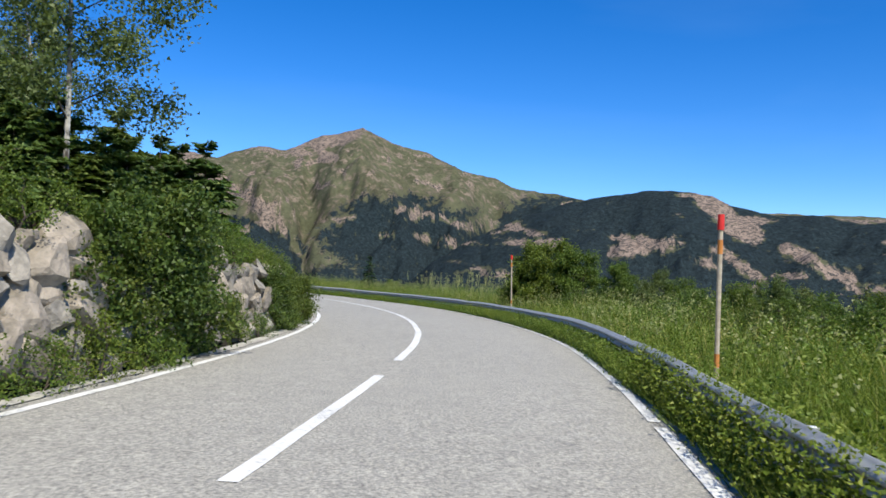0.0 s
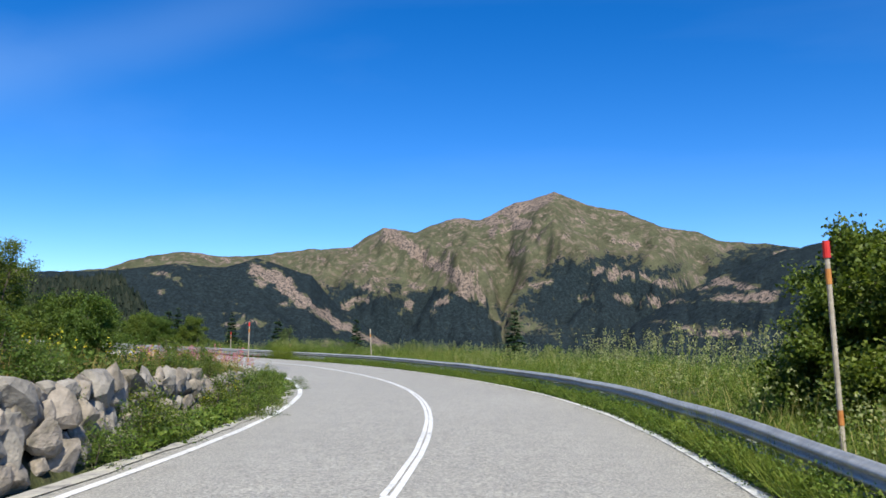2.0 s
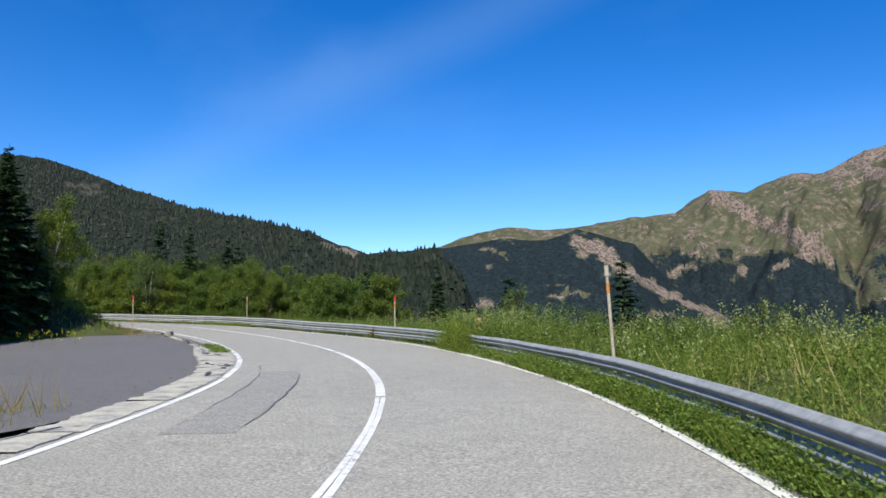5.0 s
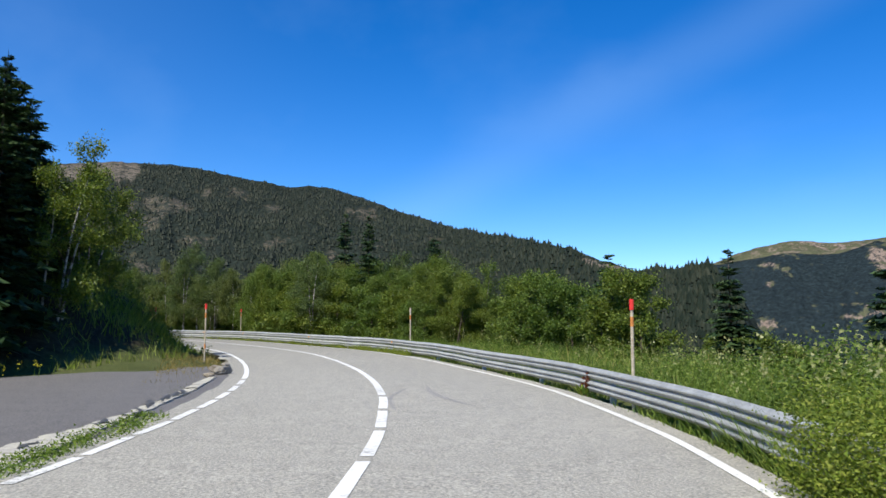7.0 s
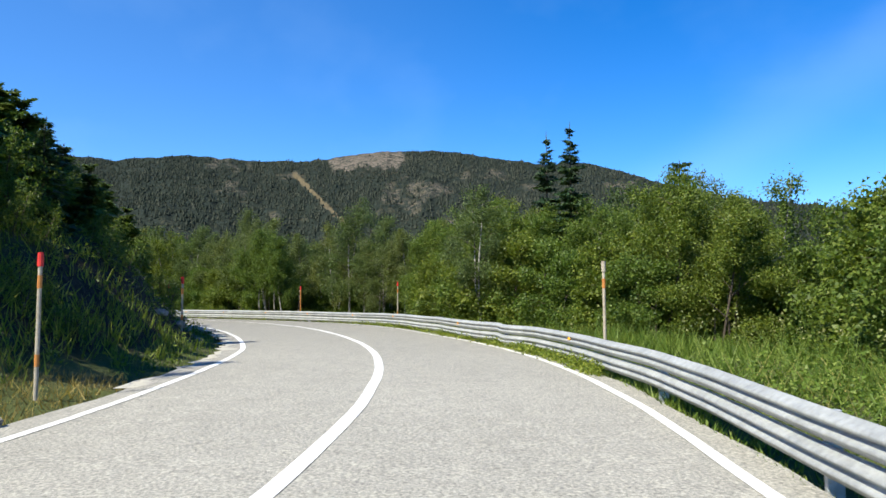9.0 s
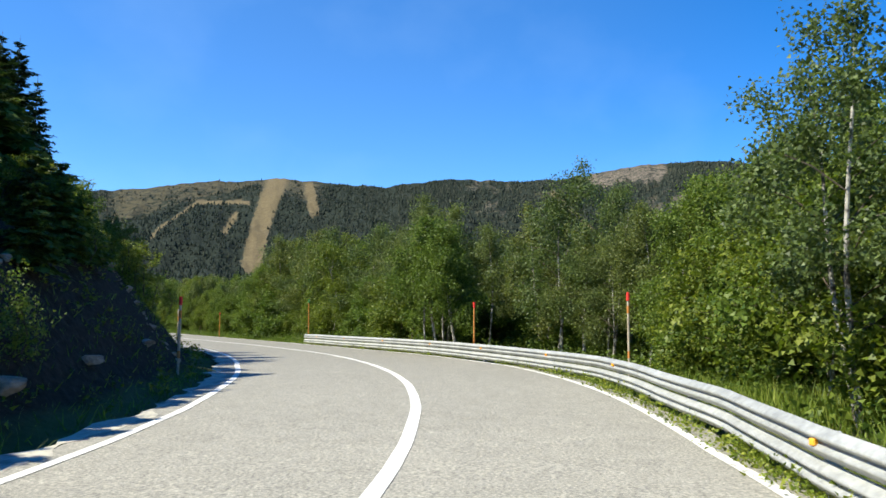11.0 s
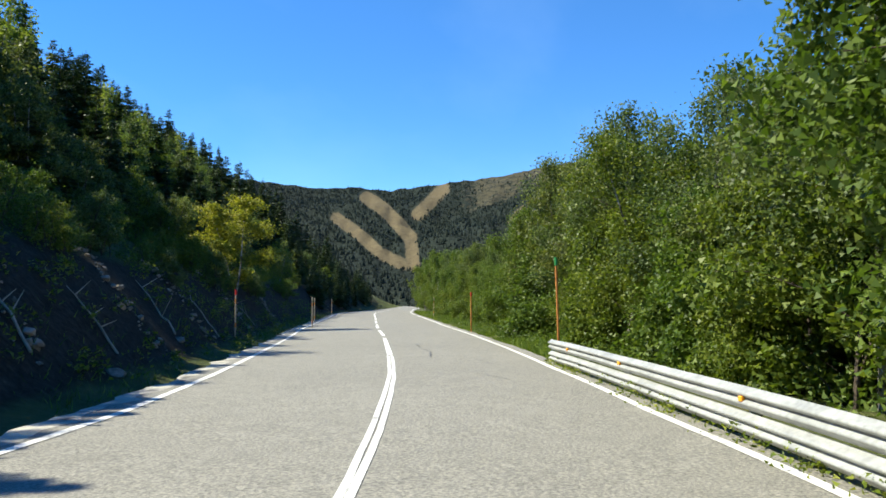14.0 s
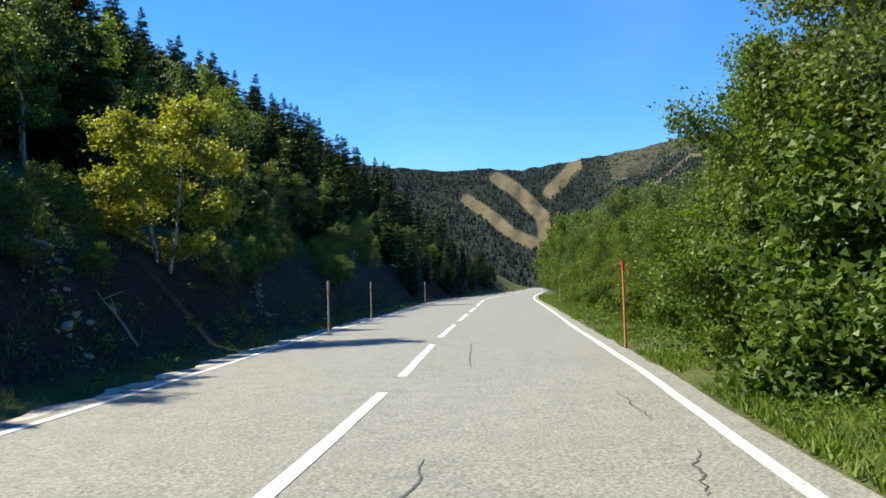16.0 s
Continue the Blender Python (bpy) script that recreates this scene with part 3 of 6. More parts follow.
tagged(lay, "dark patched asphalt lay-by beside the bend", "lay-by", kind="structure")


def gutter():
    """Concrete slabs along the lay-by, cracked apart and partly sunk."""
    r = np.random.default_rng(8)
    g = tagged(new("gutter"), "broken pale concrete gutter between road and lay-by", "gutter", kind="structure")
    inner = lambda s: wl(s) + np.interp(s, [56, 72.5, 74, 77, 81, 86], [0.08, 0.08, 0.34, 0.55, 0.68, 0.6])
    outer = lambda s: wl(s) + np.interp(s, [56, 66, 70, 73, 75, 78, 85, 87], [0.75, 0.82, 1.05, 1.18, 1.12, 0.94, 0.96, 0.75])
    k = 56.0
    while k < 85.5:
        e = min(k + r.uniform(0.8, 2.3), 86.0)
        n = max(4, int((e - k - 0.05) / 0.12))
        st = np.linspace(k, e - r.uniform(0.02, 0.09), n)
        a = inner(st) + 0.1 * np.abs(fbm(st * 3.1, st * 0, 4, 21)) + 0.03
        b = outer(st) - 0.22 * np.abs(fbm(st * 2.3, st * 0 + 4, 4, 27))
        skew = r.uniform(-0.12, 0.12)
        top = r.uniform(-0.012, 0.004)
        rows = [on_road(st + skew * q, a + (b - a) * q, top + 0.006 * np.sin(q * 3)) for q in (0, 0.33, 0.67, 1)]
        rows = [rows[0] - np.array([0, 0, 0.08])] + rows + [rows[-1] - np.array([0, 0, 0.08])]
        v = np.concatenate(rows)
        f = [[i * n + c, i * n + c + 1, (i + 1) * n + c + 1, (i + 1) * n + c] for i in range(5) for c in range(n - 1)]
        mesh_ob("slab", v, f, M_CONCRETE, g)
        k = e
    cr = Soup()
    for _ in range(34):
        c, n = r.uniform(64, 82), 14
        t = np.linspace(0, 1, n)
        d0 = float(inner(c)) + 0.12 + r.uniform(0.0, 0.75) * float(outer(c) - inner(c) - 0.2)
        ss = c + r.uniform(0.3, 1.0) * t
        dd = d0 + r.uniform(-0.15, 0.3) * t + 0.06 * fbm(t * 6 + c, t * 0, 3, 5)
        w = 0.05 * np.sin(t * 3.14) * (0.4 + r.random(n))
        cr.add(np.concatenate([on_road(ss, dd - w, 0.012), on_road(ss, dd + w, 0.012)]), [[q, q + 1, n + q + 1, n + q] for q in range(n - 1)])
    mesh_ob("crack", np.concatenate(cr.v), cr.f, M_TAR, g, "dark breaks in the concrete")
    return g


gutter()
v, f = ribbon(57, 65.5, 1.4, 2.2, 0.004, step=0.3, rows=5, wobble=0.05, seed=17)
v[:, 2] += road_z(np.tile(np.linspace(57, 65.5, len(v) // 5), 5), np.repeat(np.linspace(1.4, 2.2, 5), len(v) // 5))
tagged(mesh_ob("road_patch", v, f, M_PATCH), "smooth grey asphalt patch edged with tar", "road patch", kind="structure")
v, f = ribbon(93, 170, lambda s: wl(s) + 0.25, lambda s: wl(s) + 0.5, -0.015, step=0.3, rows=2, wobble=0.28, seed=11)
tagged(mesh_ob("kerb", v, f, M_CONCRETE), "crumbling concrete kerb under the bank", "kerb", kind="structure")
v, f = ribbon(-20, 50, lambda s: wl(s) + 0.22, lambda s: wl(s) + 0.42, -0.005, step=0.4, rows=2, wobble=0.1, seed=14)
tagged(mesh_ob("kerb", v, f, M_CONCRETE), "low concrete kerb at the foot of the stone wall", "kerb", kind="structure")

# cracks and skid marks
rng = np.random.default_rng(4)


def mark(sp, s0, d0, ds, dd, w, rough, n=40):
    k = np.linspace(0, 1, n)
    ss = s0 + ds * k
    d = d0 + dd * k + rough * fbm(k * 9 + s0, k * 0, 4, int(s0)) + (0.25 * np.sin(k * 3) if not rough else 0)
    ww = w * (0.35 + 0.9 * np.sin(k * 3.1) * rng.uniform(0.6, 1.0, n)) if rough else w * (0.25 + np.sin(k * 3.1))
    along = abs(ds) > abs(dd)
    o = ww / 2
    lo = on_road(ss, d - o, road_z(ss, d) + 0.004) if along else on_road(ss - o, d, road_z(ss, d) + 0.004)
    hi = on_road(ss, d + o, road_z(ss, d) + 0.004) if along else on_road(ss + o, d, road_z(ss, d) + 0.004)
    sp.add(np.concatenate([lo, hi]), [[i, i + 1, n + i + 1, n + i] for i in range(n - 1)])


cr = Soup()
for row in ((133.0, -2.0, 1.6, 0.6, 0.02, 0.1), (136.5, -2.0, 1.5, 0.2, 0.02, 0.08), (65.4, 1.42, 0.1, 0.8, 0.025, 0.06), (57.5, 2.2, 7.9, 0.0, 0.04, 0.06), (57.5, 1.4, 7.6, 0.02, 0.03, 0.05), (66.0, 2.2, 1.6, 0.05, 0.02, 0.08),
            (138.4, -0.9, 2.0, -0.1, 0.035, 0.06), (140.4, -1.02, 1.5, 0.15, 0.03, 0.05), (142.0, -0.86, 2.4, 0.0, 0.025, 0.05), (139.6, -2.3, 1.4, 0.2, 0.018, 0.1), (143.4, -2.6, 1.3, -0.2, 0.018, 0.08), (150.5, -0.9, 5.0, 0.1, 0.02, 0.06), (146.0, -2.75, 2.0, 0.1, 0.015, 0.08)):
    mark(cr, *row)
tagged(cr.ob("road_crack", [M_TAR]), "thin dark cracks running along the asphalt", "road crack", kind="structure")
sk = Soup()
for row in ((78.6, -0.2, 3.8, -0.35, 0.07, 0), (79.2, -1.45, 3.7, 0.42, 0.12, 0)):
    mark(sk, *row)
tagged(sk.ob("skid_mark", [M_SKID]), "faint dark tyre marks on the asphalt", "tyre mark", kind="structure")


# ---- mountains ----
HUB = np.array([-20.0, 40.0, 2.3])   # places on the road from which bearings are given


def polyline_dist(az, el, pts):
    best = np.full(az.shape, 1e9)
    for (a0, e0), (a1, e1) in zip(pts, pts[1:]):
        k = np.clip(((az - a0) * (a1 - a0) + (el - e0) * (e1 - e0)) / ((a1 - a0) ** 2 + (e1 - e0) ** 2 + 1e-9), 0, 1)
        best = np.minimum(best, np.hypot(az - a0 - k * (a1 - a0), el - e0 - k * (e1 - e0)))
    return best


def mountain(name, label, mat, az0, az1, daz, skyline, r0, r1, z0, rows, rough, seed, cover, jag=0.08, spurs=(), late=False):
    """A mountainside seen from the road: rises from r0 to its ridge at r1, whose height is given by bearing and elevation."""
    az = np.arange(az0, az1 + daz, daz)
    u = np.concatenate([np.linspace(0, 1, rows) ** 0.85, [1.04, 1.12, 1.3]])
    A, U = np.meshgrid(np.radians(az), u)
    t = np.array(skyline, float)
    t = t[np.argsort(t[:, 0])]
    el = np.interp(az, t[:, 0], t[:, 1]) + jag * fbm(az * 1.3, az * 0, 5, seed)
    rr = r1(az) if callable(r1) else np.full_like(az, r1)
    ridge = HUB[2] + rr * np.tan(np.radians(el))
    R = r0 + (rr[None] - r0) * U
    hx, hy = (np.interp(np.degrees(A), [70, 100], k) for k in ((-32, -85), (68, 65))) if late else HUB[:2]
    wx, wy = hx - np.sin(A) * R, hy + np.cos(A) * R
    inside = np.clip(4 * U * (1 - U), 0, 1) ** 0.8
    wa = np.degrees(A) + 3.2 * fbm(wx / 420, wy / 420, 4, seed + 60)
    g = 0.6 * fbm(wx / 330 + 0.1 * wa, wy / 330, 5, seed + 40, ridged=True) + 0.4 * fbm(wa * 0.26 + 0.6 * U, U * 3.4 + 0.3 * wa, 5, seed + 41, ridged=True)
    f = fbm(wx / 130, wy / 130, 6, seed + 7)
    Z = z0 + (ridge[None] - z0) * np.minimum(U, 1) ** 1.12 + rough * inside * (0.55 * g + 0.6 * f)
    for pts, w, amp in spurs:
        E = np.degrees(np.arctan2(Z - HUB[2], R))
        Z = Z + amp * inside * np.exp(-(polyline_dist(wa * 0.4 + np.degrees(A) * 0.6, E, pts) / w) ** 2)
    Z = Z + 0.15 * rough * inside * fbm(wx / 55, wy / 55, 4, seed + 80)
    Z = np.where(U > 1, ridge[None] - (U - 1) * (rr[None] - r0) * 0.5, Z)
    v = np.stack([wx, wy, Z], -1).reshape(-1, 3)
    ny, nx = A.shape
    i = (np.arange(ny - 1)[:, None] * nx + np.arange(nx - 1)[None]).ravel()
    ob = mesh_ob(name, v, np.stack([i, i + nx, i + nx + 1, i + 1], 1), mat, smooth=True)
    E = np.degrees(np.arctan2(Z - HUB[2], R))
    col = cover(np.degrees(A), E, U, f, g)
    at = ob.data.attributes.new("cover", "FLOAT_COLOR", "POINT")
    at.data.foreach_set("color", np.concatenate([np.stack(col, -1).reshape(-1, 3), np.ones((len(v), 1))], 1).astype(np.float32).ravel())
    tagged(ob, label, "mountain", kind="structure")
    return np.degrees(A), U, v.reshape(ny, nx, 3), np.stack(col, -1)


MASSIF_SKY = [(-40, 5.0), (-12, 6.2), (-8.9, 6.75), (-6, 7.0), (-4.1, 7.75), (-1.8, 8.2), (0.6, 9.3), (3.4, 9.95), (5.6, 10.9), (7.2, 10.35), (8.5, 10.15),
              (11, 8.9), (12.9, 9.1), (15.7, 8.05), (18.1, 8.3), (19, 7.8), (20.3, 6.9), (23.5, 6.65), (26, 6.3), (28.6, 6.0), (32.2, 6.25), (34.7, 5.7), (37, 4.9), (42, 4.3), (55, 4)]


SPURS = [([(18.1, 8.3), (15.6, 6.6), (12.6, 4.7), (10.9, 3.2)], 0.9, 70), ([(5.7, 10.6), (6.6, 8.4), (5.2, 6.4), (3.0, 4.2), (2.0, 1.5)], 1.1, 60), ([(12.9, 9.0), (12.0, 7.2), (11.4, 6.2)], 0.6, 30),
         ([(-1.0, 8.2), (-1.6, 5.5), (-1.2, 2.5)], 0.9, 50), ([(9.6, 9.0), (9.3, 6.0), (10.2, 3.4), (9.6, 0.5)], 0.7, -70), ([(-4.4, 7.2), (-3.9, 4.5), (-3.4, 2.5), (-4.4, 0.0)], 0.8, -70), ([(23, 6.5), (20, 4.2), (18, 2.5)], 1.0, 40)]


def massif_cover(az, el, u, f, g):
    warp = az + 1.6 * fbm(az * 0.45, el * 0.8, 4, 51)
    wel = el + 0.9 * fbm(az * 0.6 + 9, el * 0.9, 4, 52)
    top = np.interp(az, [p[0] for p in MASSIF_SKY], [p[1] for p in MASSIF_SKY])
    blob = lambda a, e, ra, re: smooth01(1.35, 0.6, np.hypot((warp - a) / ra, (wel - e) / re))
    forest = np.maximum.reduce([blob(2.0, 3.3, 6.2, 3.1), blob(20, 1.0, 8.0, 3.4), blob(-9, 2.5, 6.5, 4.2), blob(13.2, 1.7, 4.4, 2.5), smooth01(1.6, 0.2, wel)])
    bands = smooth01(0.3, 0.65, np.sin(4.6 * np.hypot((warp - 1.5) / 2.2, wel - 0.6))) * smooth01(-0.15, 0.15, fbm(az * 0.5, el * 1.4, 4, 77))
    crest = smooth01(1.3, 0.2, top - el) * smooth01(8.2, 9.6, top) * smooth01(4.5, 6.5, az)
    spur = np.maximum(smooth01(0.8, 0.2, polyline_dist(warp, el, SPURS[0][0])), 0.9 * smooth01(0.55, 0.15, polyline_dist(warp, el, [(7.6, 10.0), (9.2, 9.3), (8.2, 8.6), (10.2, 8.0)])))
    rock = np.clip(crest + bands * forest * smooth01(1.5, 3.0, el) + spur + 0.75 * smooth01(0.2, 0.42, fbm(az * 0.9 + 0.5 * el, el * 2.0 - 0.5 * az, 5, 31)) * (1 - forest), 0, 1)
    clear = np.maximum(smooth01(0.42, 0.12, polyline_dist(warp, el, SPURS[4][0])), smooth01(0.42, 0.12, polyline_dist(warp, el, SPURS[5][0])))
    forest = forest * (1 - clear) * (1 - 0.9 * rock)
    return forest, np.maximum(rock * (1 - clear), 0.25 * clear), 0.1 * smooth01(0, 0.4, f)


mountain("mountain", "grassy alpine peak with pink rock crest and wooded foot", M_MASSIF, -34, 50, 0.14, MASSIF_SKY, 1500, 2950, -240, 110, 135, 3, massif_cover, 0.1, SPURS)

RIGHT_SKY = [(-90, 5.0), (-60, 5.2), (-45, 5.6), (-28.9, 5.3), (-26, 5.6), (-23.5, 5.6), (-21, 6.2), (-19.6, 6.9), (-18, 7.15), (-15.5, 7.2), (-12.4, 6.7), (-9.9, 6.2), (-6.5, 5.0), (-3, 3.4), (0, 1.4), (3, -1.5)]


def right_cover(az, el, u, f, g):
    rock = np.clip(smooth01(0.05, 0.4, fbm(az * 0.35, el * 1.3, 5, 12)) + smooth01(1.0, 0.4, polyline_dist(az, el, [(-19.3, 6.6), (-20.4, 5.8), (-21.2, 4.8), (-22.6, 4.2)])), 0, 1)
    for line in ([(-20.3, 3.3), (-21.4, 2.6), (-23.2, 1.3)], [(-24.6, 3.4), (-26.4, 2.6), (-28.7, 1.4)], [(-13.2, 2.8), (-16.6, 3.4)]):
        rock = np.maximum(rock, smooth01(0.75, 0.3, polyline_dist(az, el, line) + 0.5 * np.abs(fbm(az * 1.1, el * 2.0, 4, 44))))
    return 1 - 0.8 * rock, rock, 0 * f


mountain("mountain", "dark wooded ridge with reddish rock outcrops", M_MASSIF, -60, 4, 0.16, RIGHT_SKY, 900, 1900, -200, 60, 80, 21, right_cover)

FRONT_SKY = [(46, 4.0), (41, 4.6), (38, 4.7), (35.7, 4.9), (32.3, 5.4), (29.1, 5.25), (26.9, 6.0), (24.8, 5.4), (23, 4.8), (21.4, 3.0), (20.2, 1.9), (18.6, 0.9), (17, -0.4), (15, -2.5), (12, -5)]


def front_cover(az, el, u, f, g):
    k = polyline_dist(az, el, [(27, 5.1), (25.2, 4.6), (23.4, 3.0), (21.2, 1.5), (18.8, 0.3), (16.5, -1)])
    rock = np.maximum(smooth01(0.85, 0.3, k + 0.45 * f + 0.5 * fbm(az * 1.6, el * 2.4, 4, 19) + 0.25), smooth01(0.25, 0.5, fbm(az * 0.6, el * 1.5, 4, 9)) * 0.7)
    return 1 - 0.95 * rock, rock, 0 * f


mountain("mountain", "dark forested spur with a long pink rock scar", M_MASSIF, 11, 47, 0.11, FRONT_SKY, 1100, 2000, -220, 65, 60, 5, front_cover)

HILL_SKY = [(29.4, -5.7), (32.4, -1.1), (34.4, 3.0), (36.4, 5.2), (37.8, 4.72), (40.4, 4.74), (41.2, 4.6), (43.9, 5.52), (45.6, 6.26), (49.6, 7.0), (55, 7.83), (60, 9.43), (64.1, 10.7),
            (67, 10.63), (70, 11.05), (74, 11.76), (78, 11.84), (80.6, 11.5), (84, 11.08), (88, 11.1), (92, 11.32), (97, 10.8), (102, 11.0), (105, 11.18), (107.3, 10.82), (110.6, 10.6),
            (114.6, 9.82), (118.5, 9.37), (122.3, 8.83), (125, 9.1), (128, 8.96), (131, 9.3), (140, 10.05), (160, 12), (200, 11), (230, 8)]
PISTES = [([(124.0, 8.3), (122.8, 7.6), (121.7, 6.5), (120.8, 5.5), (120.6, 3.6)], 0.5), ([(126.2, 6.9), (124.6, 5.8), (123, 4.4), (121.4, 3.6)], 0.42),
          ([(118.4, 9.0), (119.4, 8.0), (120.3, 7.2)], 0.45), ([(104.9, 11.0), (105.5, 9.6), (106.0, 8.0), (106.6, 5.0)], 0.7), ([(102.6, 10.6), (102.2, 9.0)], 0.35),
          ([(107, 9.4), (110.5, 9.2), (113, 7.4), (113.6, 6.6)], 0.13), ([(107.8, 8.6), (108.6, 7.2)], 0.2), ([(84.6, 10.2), (82.6, 8.4), (80.2, 6.2)], 0.14)]


def hill_cover(az, el, u, f, g):
    open_ = np.zeros_like(f)
    for pts, w in PISTES:
        open_ = np.maximum(open_, smooth01(w * 1.25, w * 0.75, polyline_dist(az, el, pts) + 0.1 * f))
    top = np.interp(az, [p[0] for p in HILL_SKY], [p[1] for p in HILL_SKY])
    meadow = 0.7 * smooth01(2.3, 0.5, top - el + 1.8 * f) * smooth01(100, 103, az) * smooth01(119, 115, az)
    rock = smooth01(0.1, 0.4, fbm(az * 0.5, el * 0.9, 4, 15)) * smooth01(45, 60, az) * smooth01(100, 90, az) * 0.66
    rock = np.maximum(rock, 0.85 * smooth01(1.5, 0.6, polyline_dist(az, el, [(77.5, 11.2), (81.5, 11.1)]) + 1.1 * np.abs(fbm(az * 1.4, el * 2.0, 4, 61))))
    rock = np.maximum(rock, smooth01(0.5, 0.2, polyline_dist(az, el, [(42.4, 4.6), (44.9, 5.3)])))
    forest = np.clip(1.0 - open_ - 0.75 * meadow - 0.7 * rock, 0, 1)
    return forest, np.clip(rock, 0, 1) * (1 - open_), np.clip(np.maximum(open_, 0.4 * meadow), 0, 1)


def hill_ridge(az):
    return np.interp(az, [44, 50, 56, 62, 95, 108, 130, 200], [400, 560, 820, 950, 1000, 1250, 1250, 900])


HA, HU, HV, HC = mountain("hillside", "wooded hillside with dry ski runs cut through it", M_HILL, 31, 190, 0.18, HILL_SKY, 240, hill_ridge, -60, 80, 26, 33, hill_cover, 0.14, late=True)


def far_forest():
    """Small conifers all over the wooded hillside."""
    rng = np.random.default_rng(11)
    ny, nx = HA.shape
    n = 120000
    j, i = rng.integers(0, nx - 1, n), (rng.random(n) ** 0.8 * (ny - 5)).astype(int)
    az = HA[0, j]
    keep = (HC[i, j, 0] > 0.45 + 0.4 * rng.random(n)) & (az > 34) & (az < 140) & (HU[i, j] > 0.18)
    i, j = i[keep][:42000], j[keep][:42000]
    k1, k2 = rng.random((len(i), 1)), rng.random((len(i), 1))
    p = HV[i, j] * (1 - k1) * (1 - k2) + HV[i, j + 1] * k1 * (1 - k2) + HV[i + 1, j] * (1 - k1) * k2 + HV[i + 1, j + 1] * k1 * k2
    h = 1.8 + 2.8 * rng.random(len(i)) ** 1.5
    r = h * (0.26 + 0.2 * rng.random(len(i)))
    a = np.arange(5) * 2 * math.pi / 5
    ring = np.stack([np.cos(a), np.sin(a), 0 * a], -1)
    base = p[:, None] + ring[None] * r[:, None, None] * (0.8 + 0.4 * rng.random((len(i), 5, 1))) + np.array([0, 0, 0.2])
    tip = p + np.stack([0 * h, 0 * h, h], -1)
    v = np.concatenate([base, tip[:, None]], 1).reshape(-1, 3)
    o = np.arange(len(i))[:, None] * 6
    f = np.concatenate([np.concatenate([o + q, o + (q + 1) % 5, o + 5], 1) for q in range(5)])
    ob = mesh_ob("far_woods", v, f, M_FOREST)
    tagged(ob, "distant dark conifers covering the hillside", "forest", kind="stuff")


far_forest()


# ---- guardrail ----
W_PROFILE = [(0.0, 0.0), (0.012, 0.02), (0.05, 0.045), (0.075, 0.065), (0.08, 0.085), (0.05, 0.108), (0.012, 0.13), (0.05, 0.152), (0.08, 0.175), (0.075, 0.195), (0.05, 0.215), (0.012, 0.24), (0.0, 0.26)]

W_SMALL = [(o * 0.85, z * 0.79) for o, z in W_PROFILE]


def rail_d(s):
    return -wr(s) - np.interp(s, [0, 16, 28, 46, 63, 70, 75, 80, 83, 92, 98.8, 99.9, 100.9, 102, 104, 106.5, 109, 113, 118.5, 120, 122.5, 130, 137],
                              [0.38, 0.34, 0.35, 0.34, 0.4, 0.46, 0.45, 0.42, 0.38, 0.4, 0.34, 0.1, 0.27, 0.14, 0.15, 0.33, 0.28, 0.48, 0.2, 0.08, 0.1, 0.28, 0.2])


def rail_top(s):
    return np.interp(s, [0, 110, 116, 142], [0.5, 0.5, 0.465, 0.455])


def beam(s0, s1, drop):
    n = max(3, int((s1 - s0) / 0.4) + 1)
    s = np.linspace(s0, s1, n)
    wob = 0.02 * fbm(s * 0.35, s * 0, 3, 8)
    rows = [on_road(s, rail_d(s) + o, rail_top(s) - 0.205 - drop + z + wob) for o, z in W_SMALL]
    back = [on_road(s, rail_d(s) + o - 0.006, rail_top(s) - 0.205 - drop + z + wob) for o, z in W_SMALL[::-1]]
    v = np.concatenate(rows + back)
    m = len(rows) * 2
    f = [[r * n + i, r * n + i + 1, ((r + 1) % m) * n + i + 1, ((r + 1) % m) * n + i] for r in range(m) for i in range(n - 1)]
    return v, f


